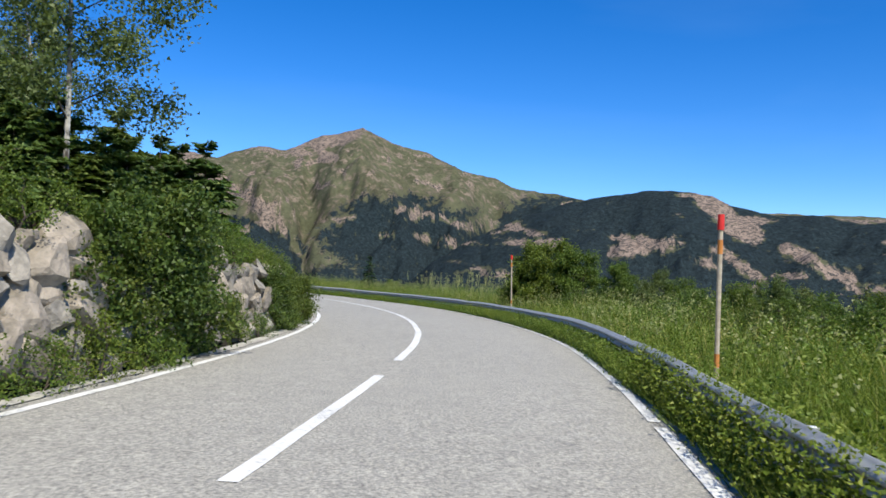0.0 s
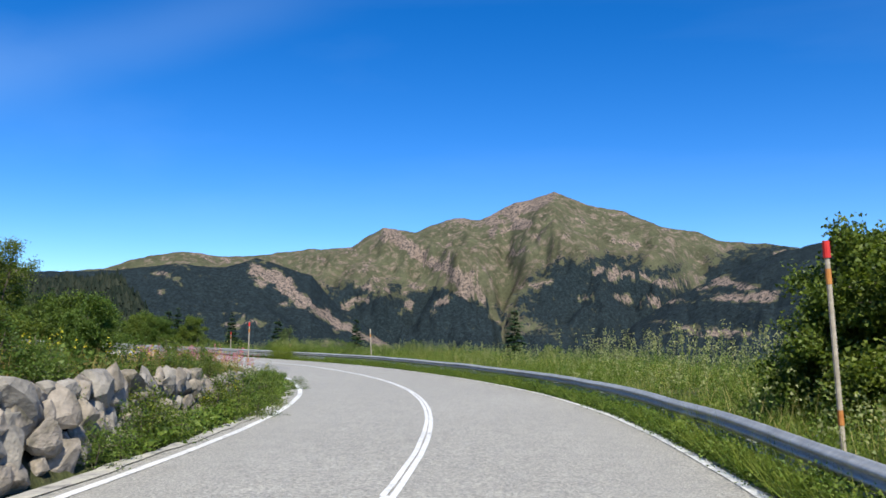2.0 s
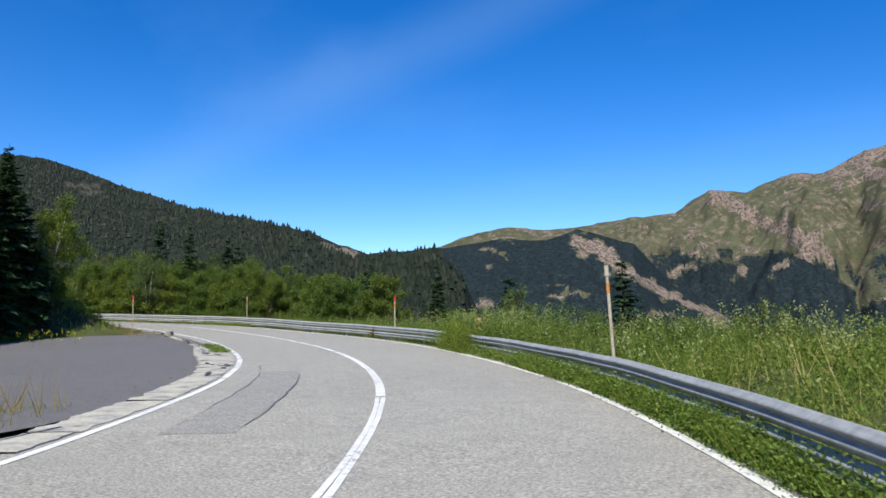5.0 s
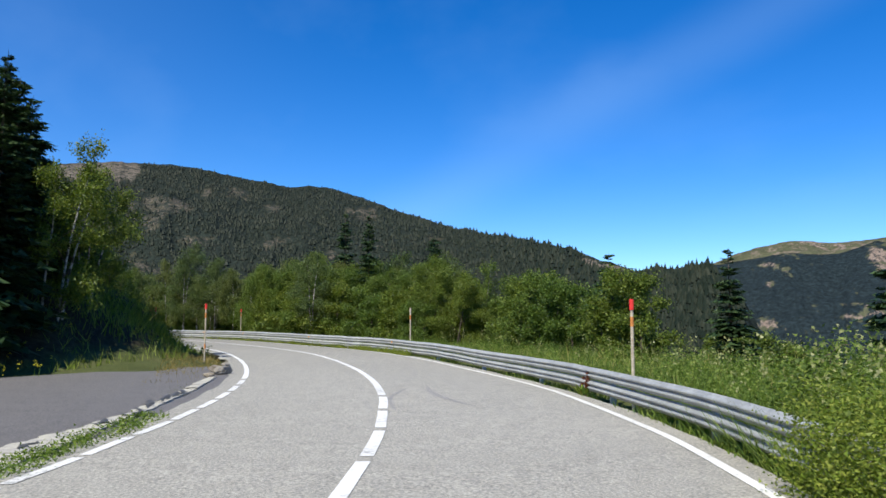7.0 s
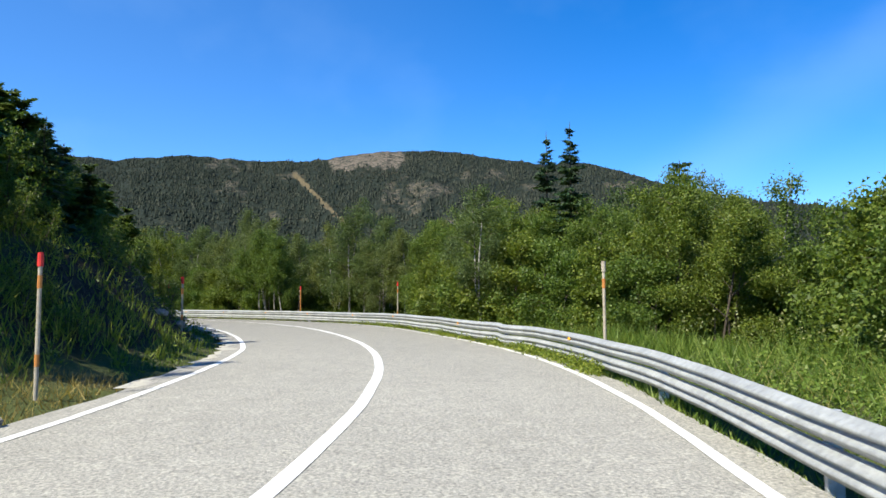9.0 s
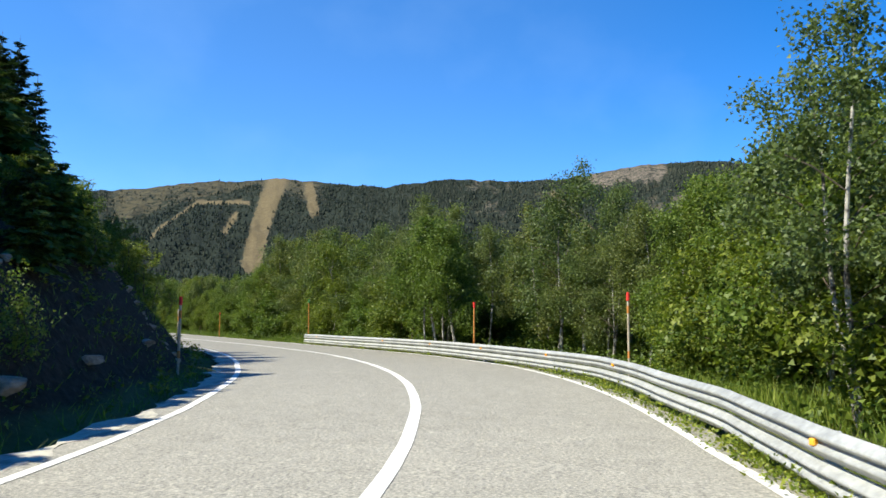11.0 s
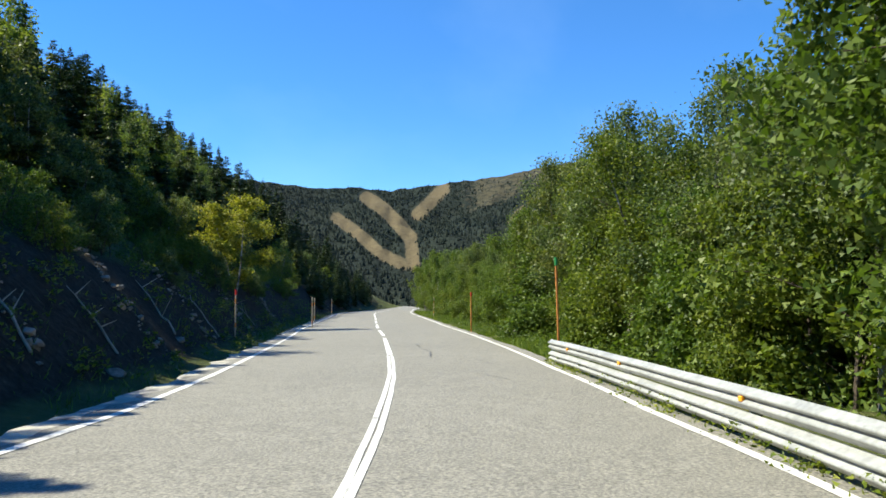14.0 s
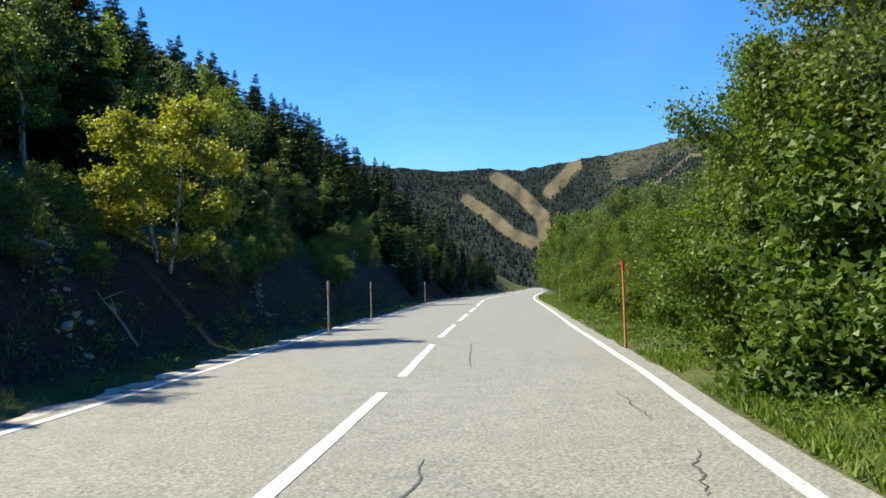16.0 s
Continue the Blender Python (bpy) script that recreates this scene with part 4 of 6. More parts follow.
def build_guardrail():
    g = new("guardrail")
    tagged(g, "galvanised double W-beam guardrail along the outer verge", "guardrail")
    RAIL_END = 136.9
    k, step = -26.0, 4.0
    while k < RAIL_END - 0.5:
        e = min(k + step, RAIL_END)
        for drop in (0.0, 0.222):
            v, f = beam(k, e + 0.12 if e < RAIL_END else e, drop)
            mesh_ob("rail_beam", v, f, M_ZINC, g, smooth=True)
        s = k + 2.0
        if s < RAIL_END:
            bm = bmesh.new()
            bmesh.ops.create_cube(bm, size=1.0)
            p = on_road(s, rail_d(s) - 0.07)
            z = float(ground_height(p[0], p[1])[0])
            top = float(p[2] + rail_top(s) - 0.03)
            bmesh.ops.transform(bm, verts=bm.verts, matrix=Matrix.Translation((p[0], p[1], (z - 0.3 + top) / 2)) @ Matrix.Rotation(float(np.arctan2(np.interp(s, CS, CT[:, 1]), np.interp(s, CS, CT[:, 0]))), 4, "Z") @ Matrix.Diagonal((0.05, 0.11, top - z + 0.3, 1)))
            bmesh.ops.bevel(bm, geom=list(bm.edges), offset=0.006, segments=1, affect="EDGES")
            part("post", bm, M_ZINC_OLD, g)
        k += step
    for s in (96, 104, 112, 116, 120, 124, 128, 132, 135.2):
        bm = bmesh.new()
        bmesh.ops.create_cube(bm, size=1.0)
        p = on_road(s, rail_d(s) + 0.055, rail_top(s) - 0.105)
        ang = float(np.arctan2(np.interp(s, CS, CT[:, 1]), np.interp(s, CS, CT[:, 0])))
        bmesh.ops.transform(bm, verts=bm.verts, matrix=Matrix.Translation(p) @ Matrix.Rotation(ang + 0.5, 4, "Z") @ Matrix.Diagonal((0.05, 0.045, 0.05, 1)))
        bmesh.ops.bevel(bm, geom=list(bm.edges), offset=0.008, segments=1, affect="EDGES")
        part("reflector", bm, M_REFLECT, g, "small orange reflector")


build_guardrail()


# ---- snow poles ----
def snow_pole(x, y, top, cap, shaft, lean=(0.0, 0.0), label=""):
    z = float(ground_height(x, y)[0]) - 0.1
    h = top - z
    ob = new("snow_pole")
    ob.location = (x, y, z)
    tagged(ob, label, "snow pole", "snow poles along the road")
    ob.rotation_euler = (lean[0], lean[1], 0)

    def seg(name, z0, z1, r, mat, lb=""):
        v, f = tube([(0, 0, z0), (0, 0, (z0 + z1) / 2), (0, 0, z1)], [r, r * 0.97, r * 0.95], 10)
        mesh_ob(name, v, f, mat, ob, lb, smooth=False)

    seg("shaft", 0, h - 0.16, 0.026, shaft)
    seg("cap", h - 0.165, h, 0.036, cap, "painted cap")
    seg("band", h * 0.27, h * 0.27 + 0.14, 0.0285, M_POLE_ORANGE, "orange painted band")
    seg("band", h - 0.42, h - 0.27, 0.0285, M_POLE_ORANGE, "orange painted band")


RED_L, PLAIN_L = "weathered wooden snow pole with a red cap", "plain weathered wooden snow pole beside the verge"
for x, y, top, cap, shaft, lean, lb in (
        (3.35, 8.55, 2.05, M_POLE_RED, M_POLE, (0, 0), RED_L), (3.07, 28.85, 2.32, M_POLE_RED, M_POLE, (0, -0.03), RED_L),
        (-12.45, 60.37, 2.1, M_POLE, M_POLE, (0, -0.06), PLAIN_L), (-27.39, 72.79, 2.12, M_POLE_RED, M_POLE, (0, 0), RED_L),
        (-43.43, 78.74, 2.58, M_POLE, M_POLE, (0, 0), PLAIN_L), (-63.9, 79.9, 3.1, M_POLE_RED, M_POLE, (0, 0), RED_L),
        (-71.16, 76.69, 3.18, M_POLE_RED, M_POLE_ORANGE, (0, 0.04), "leaning orange snow pole with a red cap"),
        (-85.54, 68.58, 3.85, M_POLE_GREEN, M_POLE_ORANGE, (0.0, 0.06), "orange snow pole with a green cap at the rail's end"),
        (-100.2, 59.3, 3.6, M_POLE_RED, M_POLE_ORANGE, (0, 0), "orange snow pole with a red cap"), (-123.0, 44.8, 3.92, M_POLE, M_POLE, (0, 0), PLAIN_L),
        (-15.19, 52.09, 2.22, M_POLE_RED, M_POLE, (0, 0), RED_L), (-42.34, 70.96, 2.5, M_POLE_RED, M_POLE, (0, 0), RED_L),
        (-52.4, 72.1, 2.7, M_POLE_RED, M_POLE, (0, 0.03), RED_L), (-62.75, 71.16, 2.92, M_POLE_RED, M_POLE, (0, 0), RED_L),
        (-75.15, 66.28, 3.05, M_POLE, M_POLE, (0, 0), PLAIN_L), (-88.58, 57.14, 3.45, M_POLE_RED, M_POLE, (0, 0), RED_L),
        (-100.85, 50.53, 3.5, M_POLE, M_POLE, (0, 0), PLAIN_L), (-109.0, 44.4, 3.65, M_POLE, M_POLE, (0, 0), PLAIN_L), (-126.2, 33.0, 4.0, M_POLE, M_POLE, (0, 0), PLAIN_L)):
    snow_pole(x, y, top, cap, shaft, lean, lb)


def marker_stake(x, y, top):
    """A short wooden stake with a small square tag on it."""
    z = float(ground_height(x, y)[0]) - 0.1
    e = tagged(new("marker_stake"), "short wooden stake with a pale orange tag behind the guardrail", "marker")
    e.location = (x, y, z)
    v, f = tube([(0, 0, 0), (0, 0, (top - z) / 2), (0, 0, top - z - 0.05)], [0.02, 0.02, 0.018], 8)
    mesh_ob("stake", v, f, M_POLE, e)
    bm = bmesh.new()
    bmesh.ops.create_cube(bm, size=1.0)
    bmesh.ops.transform(bm, verts=bm.verts, matrix=Matrix.Translation((0.02, -0.03, top - z - 0.08)) @ Matrix.Rotation(0.6, 4, "Z") @ Matrix.Diagonal((0.17, 0.02, 0.15, 1)))
    bmesh.ops.bevel(bm, geom=list(bm.edges), offset=0.006, segments=1, affect="EDGES")
    part("tag", bm, M_TAG, e, "sun-bleached orange tag")


marker_stake(-21.4, 69.8, 1.28)


# ---- trees and shrubs ----
def new_tree(name, label, category, group):
    e = new(name)
    return tagged(e, label, category, group)


def birch(seed, h, leaves_per, clusters, mat_leaf, bark, stems=1, leaf=0.075, name="birch_tree", label="", group="birch wood beside the road", low=0.2, spread=0.27, category="tree", limbs=0, droop=0.12):
    rng = np.random.default_rng(seed)
    wood, L = Soup(), Soup()
    pts_all = []
    for st in range(stems):
        hh = h * (1 - 0.18 * st * rng.random())
        lean = rng.normal(0, 0.10, 2) + (0.12 * np.array([math.cos(st * 2.4), math.sin(st * 2.4)]) if stems > 1 else 0)
        t = np.linspace(0, 1, 9 if h > 2 else 4)
        base = np.array([0.18 * st * math.cos(st * 2.1), 0.18 * st * math.sin(st * 2.1), -0.25])
        path = np.stack([base[0] + lean[0] * hh * t ** 1.3 + 0.05 * np.sin(t * 7 + seed), base[1] + lean[1] * hh * t ** 1.3 + 0.05 * np.cos(t * 6 + st), base[2] + (hh + 0.25) * t], 1)
        r0 = 0.0062 * hh + 0.01
        wood.add(*tube(path, r0 * (1 - t) ** 0.8 + 0.006, 7 if h > 2 else 3))
        n = limbs or int(11 + 2.0 * hh)
        for b in range(n):
            k = low + (0.97 - low) * (b + rng.random()) / n
            p0 = np.array([np.interp(k, t, path[:, q]) for q in range(3)])
            a = b * 2.4 + rng.random()
            ln = hh * spread * (1.0 - 0.72 * max(0, k - 0.35) / 0.65) * (0.75 + 0.5 * rng.random()) * (0.55 + 0.45 * min(1, (k - low) / 0.15 + 0.4))
            u = np.linspace(0, 1, 4)
            rise = (0.75 + 0.5 * rng.random()) * (1 - 0.2 * k)
            q = np.stack([p0[0] + math.cos(a) * ln * u, p0[1] + math.sin(a) * ln * u, p0[2] + ln * rise * (u - 0.55 * u ** 2.4)], 1)
            wood.add(*tube(q, r0 * 0.38 * (1 - k * 0.6) * (1 - u) + 0.004, 3), 1)
            m = max(3, int(clusters * (0.5 + ln / (hh * spread))))
            # foliage gathers in a few pads along each limb, with gaps between them
            pads = np.clip(np.array([0.45, 0.74, 1.0]) + rng.normal(0, 0.07, 3), 0.2, 1.05)
            kk = pads[rng.choice(3, m, p=[0.22, 0.36, 0.42])]
            c = np.stack([np.interp(np.minimum(kk, 1), u, q[:, z]) for z in range(3)], 1)
            c += rng.normal(0, 1, (m, 3)) * np.array([0.2, 0.2, 0.12]) * (0.5 + 0.07 * hh)
            c[:, 2] -= droop * rng.random(m) * (0.3 + kk)
            pts_all.append(c)
        m = int(clusters * 1.6)
        kk = rng.uniform(0.8, 1.02, m)
        c = np.stack([np.interp(kk, t, path[:, q]) for q in range(3)], 1)
        pts_all.append(c + rng.normal(0, 1, (m, 3)) * np.array([0.14, 0.14, 0.1]) * (0.3 + 0.08 * hh))
    c = np.concatenate(pts_all)
    n = len(c) * leaves_per
    at = np.repeat(c, leaves_per, 0) + rng.normal(0, 1, (n, 3)) * np.array([0.12, 0.12, 0.13]) * (0.6 + 0.05 * h)
    along = unit(rng.normal(0, 1, (n, 3)) * np.array([1, 1, 0.7]) + np.array([0, 0, -0.45]))
    across = unit(np.cross(along, rng.normal(0, 1, (n, 3))))
    sz = leaf * (0.7 + 0.6 * rng.random(n))
    L.add(*leaflets(at, along, across, sz, sz * 0.72))
    e = new_tree(name, label, category, group)
    wood.ob("trunk", [bark, M_BARK], e, "pale peeling bark" if bark is M_BARK_BIRCH else "")
    L.ob("crown", [mat_leaf], e)
    return e


def spruce(seed, h, per_whorl, sprays, label="", group="", width=0.2, bare=0.04, needles=None, name="spruce_tree"):
    rng = np.random.default_rng(seed)
    wood, L = Soup(), Soup()
    t = np.linspace(0, 1, 6)
    wood.add(*tube(np.stack([0 * t, 0 * t, -0.3 + (h + 0.3) * t], 1), 0.018 * h * (1 - t) + 0.008, 6))
    nw = int(9 + 3.0 * h)
    at, al, ac, ln_, wd = [], [], [], [], []
    for w in range(nw):
        k = bare + (1 - bare) * (w + 0.5 * rng.random()) / nw
        L0 = width * h * (1 - k) ** 0.85 + 0.12
        for b in range(per_whorl):
            k = min(0.985, max(0.02, k + rng.normal(0, 0.35 / nw)))
            a = b * 2 * math.pi / per_whorl + rng.random() * 0.9 + w
            ln = L0 * (0.65 + 0.55 * rng.random())
            u = (np.arange(sprays) + 0.6) / sprays
            droop = 0.1 + 0.45 * (1 - k)
            o = np.array([math.cos(a), math.sin(a), 0.0])
            sd = np.array([-math.sin(a), math.cos(a), 0.0])
            p = o[None] * (ln * u)[:, None] + np.array([0, 0, 1.0])[None] * (k * h + ln * (0.28 * u - droop * u ** 1.6))[:, None]
            for sgn in (-1, 1):
                d = unit(o[None] * 0.75 + sgn * sd[None] * (0.75 + 0.3 * rng.random((sprays, 1))) + np.array([0, 0, -0.15 - 0.25 * rng.random()]))
                at.append(p)
                al.append(d)
                ac.append(unit(np.cross(d, np.array([0, 0, 1.0]) + 0.5 * rng.normal(size=(sprays, 3)))))
                l2 = ln * (0.5 - 0.28 * u) * (0.8 + 0.5 * rng.random(sprays)) + 0.06
                ln_.append(l2)
                wd.append(l2 * 0.5)
            d = unit(o[None] + np.array([0, 0, -droop * 0.8]))
            at.append(p[-1:])
            al.append(d)
            ac.append(sd[None])
            ln_.append(np.array([ln * 0.3 + 0.08]))
            wd.append(np.array([ln * 0.14 + 0.04]))
    at.append(np.array([[0, 0, h * 0.95]]))
    al.append(np.array([[0, 0, 1.0]]))
    ac.append(np.array([[1.0, 0, 0]]))
    ln_.append(np.array([0.07 * h]))
    wd.append(np.array([0.06]))
    L.add(*leaflets(np.concatenate(at), np.concatenate(al), np.concatenate(ac), np.concatenate(ln_), np.concatenate(wd)))
    e = new_tree(name, label, "tree", group)
    wood.ob("trunk", [M_BARK], e)
    L.ob("crown", [needles or M_NEEDLE], e)
    return e


PLACED = []


def plant(src, x, y, size=1.0, turn=None, sink=0.0, lean=0.0, z=None):
    """Puts a tree at a place: the first use moves the original, later ones copy it."""
    rngp = random.Random(int(x * 977 + y * 131))
    gz = float(ground_height(x, y)[0]) if z is None else z
    a = rngp.uniform(0, 360) if turn is None else turn
    tilt = rngp.uniform(-lean, lean)
    m = pose(x, y, gz - sink, tilt, rngp.uniform(-lean, lean), a)
    if src not in PLACED:
        PLACED.append(src)
        src.matrix_basis = m
        ob = src
    else:
        ob = copy_thing(src, m)
    ob.scale = (size * rngp.uniform(0.92, 1.08), size * rngp.uniform(0.92, 1.08), size)
    return ob


B_LABEL = "green birch tree with white stems behind the guardrail"
BIRCHES = [birch(1, 6.2, 23, 36, M_LEAF, M_BARK_BIRCH, 1, 0.068, label=B_LABEL, droop=0.5, limbs=16, low=0.27), birch(2, 5.6, 23, 30, M_LEAF, M_BARK_BIRCH, 2, 0.068, label=B_LABEL, droop=0.5, limbs=10, low=0.25),
           birch(3, 6.6, 23, 30, M_LEAF, M_BARK_BIRCH, 2, 0.068, label=B_LABEL, droop=0.5, low=0.26, limbs=11), birch(4, 5.2, 22, 25, M_LEAF_SHRUB, M_BARK_BIRCH, 3, 0.068, label=B_LABEL, droop=0.4, low=0.12, limbs=8, spread=0.3)]
WEEPING = birch(7, 6.4, 26, 40, M_LEAF, M_BARK_BIRCH, 1, 0.062, label="tall birch with hanging grey-green twigs", droop=1.5, low=0.4, limbs=15, spread=0.24)
STEMS = birch(8, 4.7, 23, 34, M_LEAF_SHRUB, M_BARK_BIRCH, 3, 0.068, label="round birch crown on bare white stems", droop=0.35, low=0.36, limbs=9, spread=0.36)
FAR_BIRCHES = [birch(5, 6.0, 17, 18, M_LEAF, M_BARK_BIRCH, 2, 0.1, label="birch tree in the roadside wood", droop=0.4, limbs=9), birch(6, 5.2, 17, 17, M_LEAF_SHRUB, M_BARK_BIRCH, 3, 0.1, label="birch tree in the roadside wood", droop=0.4, low=0.1, limbs=7, spread=0.3)]
S_LABEL = "dense green willow shrub on the verge"
SHRUBS = [birch(11, 2.9, 18, 8, M_LEAF_SHRUB, M_BARK, 5, 0.088, "willow_shrub", S_LABEL, "shrubs along the road", 0.06, 0.42, "shrub", 8),
          birch(12, 2.4, 18, 7, M_LEAF_SHRUB, M_BARK, 6, 0.085, "willow_shrub", S_LABEL, "shrubs along the road", 0.05, 0.5, "shrub", 7),
          birch(13, 3.3, 18, 8, M_LEAF, M_BARK, 5, 0.09, "willow_shrub", S_LABEL, "shrubs along the road", 0.08, 0.36, "shrub", 8)]
FINE = birch(16, 2.9, 26, 14, M_LEAF_SHRUB, M_BARK, 6, 0.075, "willow_shrub", "round dense green shrub beyond the guardrail", "shrubs along the road", 0.05, 0.4, "shrub", 10)
SALLOW = birch(18, 4.6, 28, 30, M_LEAF_SHRUB, M_BARK, 5, 0.06, "sallow_tree", "broad bright green sallow behind the guardrail", "birch wood beside the road", 0.12, 0.34, "tree", 9)
L_LABEL = "low leafy bush growing at the road's edge"
BUSH = birch(17, 2.3, 24, 15, M_LEAF_HAZEL, M_BARK, 5, 0.062, "hazel_bush", "dense dark green bush growing out of the wall", "bushes at the wall", 0.03, 0.27, "shrub", 11)
LOW = [birch(14, 1.0, 18, 5, M_LEAF_SHRUB, M_BARK, 5, 0.045, "low_bush", L_LABEL, "low bushes", 0.05, 0.5, "shrub", 6),
       birch(15, 0.85, 18, 5, M_LEAF_SHRUB, M_BARK, 5, 0.043, "low_bush", L_LABEL, "low bushes", 0.05, 0.6, "shrub", 6)]
SPRUCES = [spruce(21, 8.0, 8, 6, "tall dark green spruce beside the road", "spruces"), spruce(22, 6.0, 8, 6, "dark green spruce beside the road", "spruces", 0.22), spruce(23, 3.6, 7, 5, "young dark spruce on the slope", "spruces", 0.26)]
SLOPE_SPRUCES = [spruce(24, 8.5, 7, 4, "dark spruce on the steep bank", "spruces on the bank", 0.2), spruce(25, 7.0, 7, 4, "dark spruce on the steep bank", "spruces on the bank", 0.24)]

rng = np.random.default_rng(77)


@cache
def height_of(tree):
    return max(v.co.z for c in tree.children for v in c.data.vertices)


def strip(src, s0, s1, step, d0, d1, size0, size1, sink=0.0, lean=3.0, jitter=0.8):
    """Plants along the road between two stations, d metres left (+) or right (-) of the centre.
    Those over the road on the steep bank are kept low enough to shade little more than the road's edge."""
    s = s0
    while s < s1:
        d = rng.uniform(d0, d1)
        p = on_road(s + rng.uniform(-jitter, jitter), d)
        a, b = float(p[0]) + 96.65, float(p[1]) - 49.6
        if abs(a * 0.9 + b * 0.44) < 2.2 and -1.5 < a * 0.44 - b * 0.9 < 5.5:   # the lone birch stands clear
            s += step
            continue
        t, size = src[int(rng.integers(len(src)))], rng.uniform(size0, size1)
        if d > 0 and s > 97:
            reach = 1.2 if rng.random() < 0.14 else 0.1
            room = (d - float(wl(s)) + reach) * math.tan(SUN_EL) + float(p[2]) - float(ground_height(p[0], p[1])[0])
            size = min(size, room / height_of(t))
        if size > 0.12:
            plant(t, float(p[0]), float(p[1]), size, None, sink, lean)
        s += step * rng.uniform(0.7, 1.3)


# outer side, part by part
plant(FINE, 4.0, 33.3, 0.9)
plant(FINE, 4.7, 31.8, 0.9)
plant(FINE, 5.8, 31.0, 0.78)
plant(FINE, 6.8, 27.6, 0.62)
strip(SHRUBS, 9, 29, 1.0, -9.4, -7.2, 0.3, 0.42)
strip(SHRUBS, 6, 29, 1.3, -13.5, -9.6, 0.4, 0.6)
strip(LOW, 14, 30, 1.1, -7.4, -6.2, 0.55, 0.85)
plant(SPRUCES[2], -4.6, 58.0, 0.72)
plant(SPRUCES[2], -28.7, 83.2, 1.15)
plant(SPRUCES[2], -17.7, 72.3, 0.7)
plant(SPRUCES[1], -32.5, 82.2, 0.6)
plant(SPRUCES[1], -38.9, 84.2, 0.68)
for x, y, sz in ((-63.0, 86.1, 1.13), (-56.5, 84.2, 0.95)):
    ob = plant(SPRUCES[0], x, y, sz)
    ob.scale = (sz * 0.72, sz * 0.72, sz)
plant(SPRUCES[1], -55.0, 87.4, 1.15)
plant(SPRUCES[2], -41.4, 86.6, 1.25)
plant(SPRUCES[0], -64.5, 93.8, 1.22)
for s, d, k, sz in ((69.6, -4.0, 0, 0.8), (70.5, -4.0, 1, 0.8), (71.2, -4.1, 0, 0.75), (74.6, -4.7, 1, 0.9), (75.6, -5.0, 0, 1.0), (73.6, -5.2, 1, 1.0), (72.4, -4.8, 0, 0.9), (76.6, -5.4, 1, 0.9), (67.5, -5.9, 0, 0.8), (65, -6.2, 1, 0.8), (62, -6.8, 0, 0.85), (63.4, -6.0, 1, 0.7), (69, -6.4, 0, 0.9)):
    p = on_road(s, d)
    plant(LOW[k], float(p[0]), float(p[1]), sz)
strip(SHRUBS, 50, 76, 4.0, -12, -9.5, 0.4, 0.55)
strip(SHRUBS, 76, 90, 3.4, -12.5, -10, 0.5, 0.75)
strip([FINE], 90, 100, 1.3, -9.5, -7.0, 0.85, 1.08)
strip([FINE], 88, 104, 1.8, -14, -10, 0.75, 0.95)
TREE_H = [(98, 3.6), (103, 4.3), (107, 4.5), (112, 4.8), (116, 5.2), (119, 4.3), (123, 4.8), (128, 4.5), (133, 5.2), (139, 5.9), (146, 6.3), (150, 6.3), (153, 5.1), (160, 4.6), (167, 4.6), (178, 5.0), (200, 5.6), (250, 6.2)]
TREE_D = [(98, -7.0), (116, -7.2), (124, -6.6), (132, -5.9), (146, -5.8), (152, -6.2), (165, -6.2), (260, -6.4)]


def wood(src, s0, s1, step, back, spread, f0, f1):
    """Trees of the roadside wood; src holds (tree, its height). Their tops follow the wood's height along the road."""
    s = s0
    while s < s1:
        t, h = src[int(rng.integers(len(src)))]
        q = on_road(s + rng.uniform(-0.5, 0.5), float(table(TREE_D, s)) - back - rng.uniform(0, spread))
        g = float(ground_height(q[0], q[1])[0])
        plant(t, float(q[0]), float(q[1]), (float(table(TREE_H, s)) * rng.uniform(f0, f1) + float(q[2]) - g) / h, None, 0.0, 4.0)
        s += step * rng.uniform(0.7, 1.3)


NEAR = list(zip(BIRCHES, (6.2, 5.6, 6.6, 5.2)))
FAR = list(zip(FAR_BIRCHES, (6.0, 5.2)))
wood([(SALLOW, 4.6), (SALLOW, 4.6), NEAR[3]], 99, 115, 1.5, 0.0, 0.6, 0.8, 1.0)
wood([(FINE, 2.9)], 100, 114, 1.5, -0.9, 0.6, 0.45, 0.7)
wood(NEAR[1:], 100, 118, 2.0, 1.6, 1.5, 0.95, 1.08)
wood(NEAR, 115, 122, 1.6, 0.0, 0.8, 0.85, 1.05)
wood(NEAR, 126, 152, 1.7, 0.0, 0.8, 0.82, 1.05)
wood([(FINE, 2.9), NEAR[3]], 128, 152, 1.6, -0.5, 0.6, 0.45, 0.7)
wood(FAR, 113, 152, 1.7, 2.0, 2.0, 0.8, 0.98)
wood([(FINE, 2.9)], 114, 134, 1.6, 1.4, 1.2, 0.4, 0.6)
wood(NEAR + [(SALLOW, 4.6)], 152, 178, 1.5, 0.0, 0.9, 0.8, 1.05)
wood([(FINE, 2.9)], 150, 180, 2.6, -0.9, 0.5, 0.3, 0.5)
wood([(SALLOW, 4.6)], 150, 180, 1.7, -0.6, 0.5, 0.5, 0.75)
wood(FAR, 152, 178, 2.0, 2.2, 2.5, 0.85, 1.05)
wood(FAR, 178, 240, 1.7, 0.0, 1.2, 0.8, 1.05)
wood(FAR, 178, 240, 2.2, -1.0, 0.8, 0.5, 0.7)
wood(FAR, 178, 250, 3.0, 3.0, 5.0, 0.85, 1.05)
wood(FAR, 100, 150, 2.6, 6.0, 7.0, 0.75, 0.95)
plant(BIRCHES[2], -73.7, 79.3, 1.0)
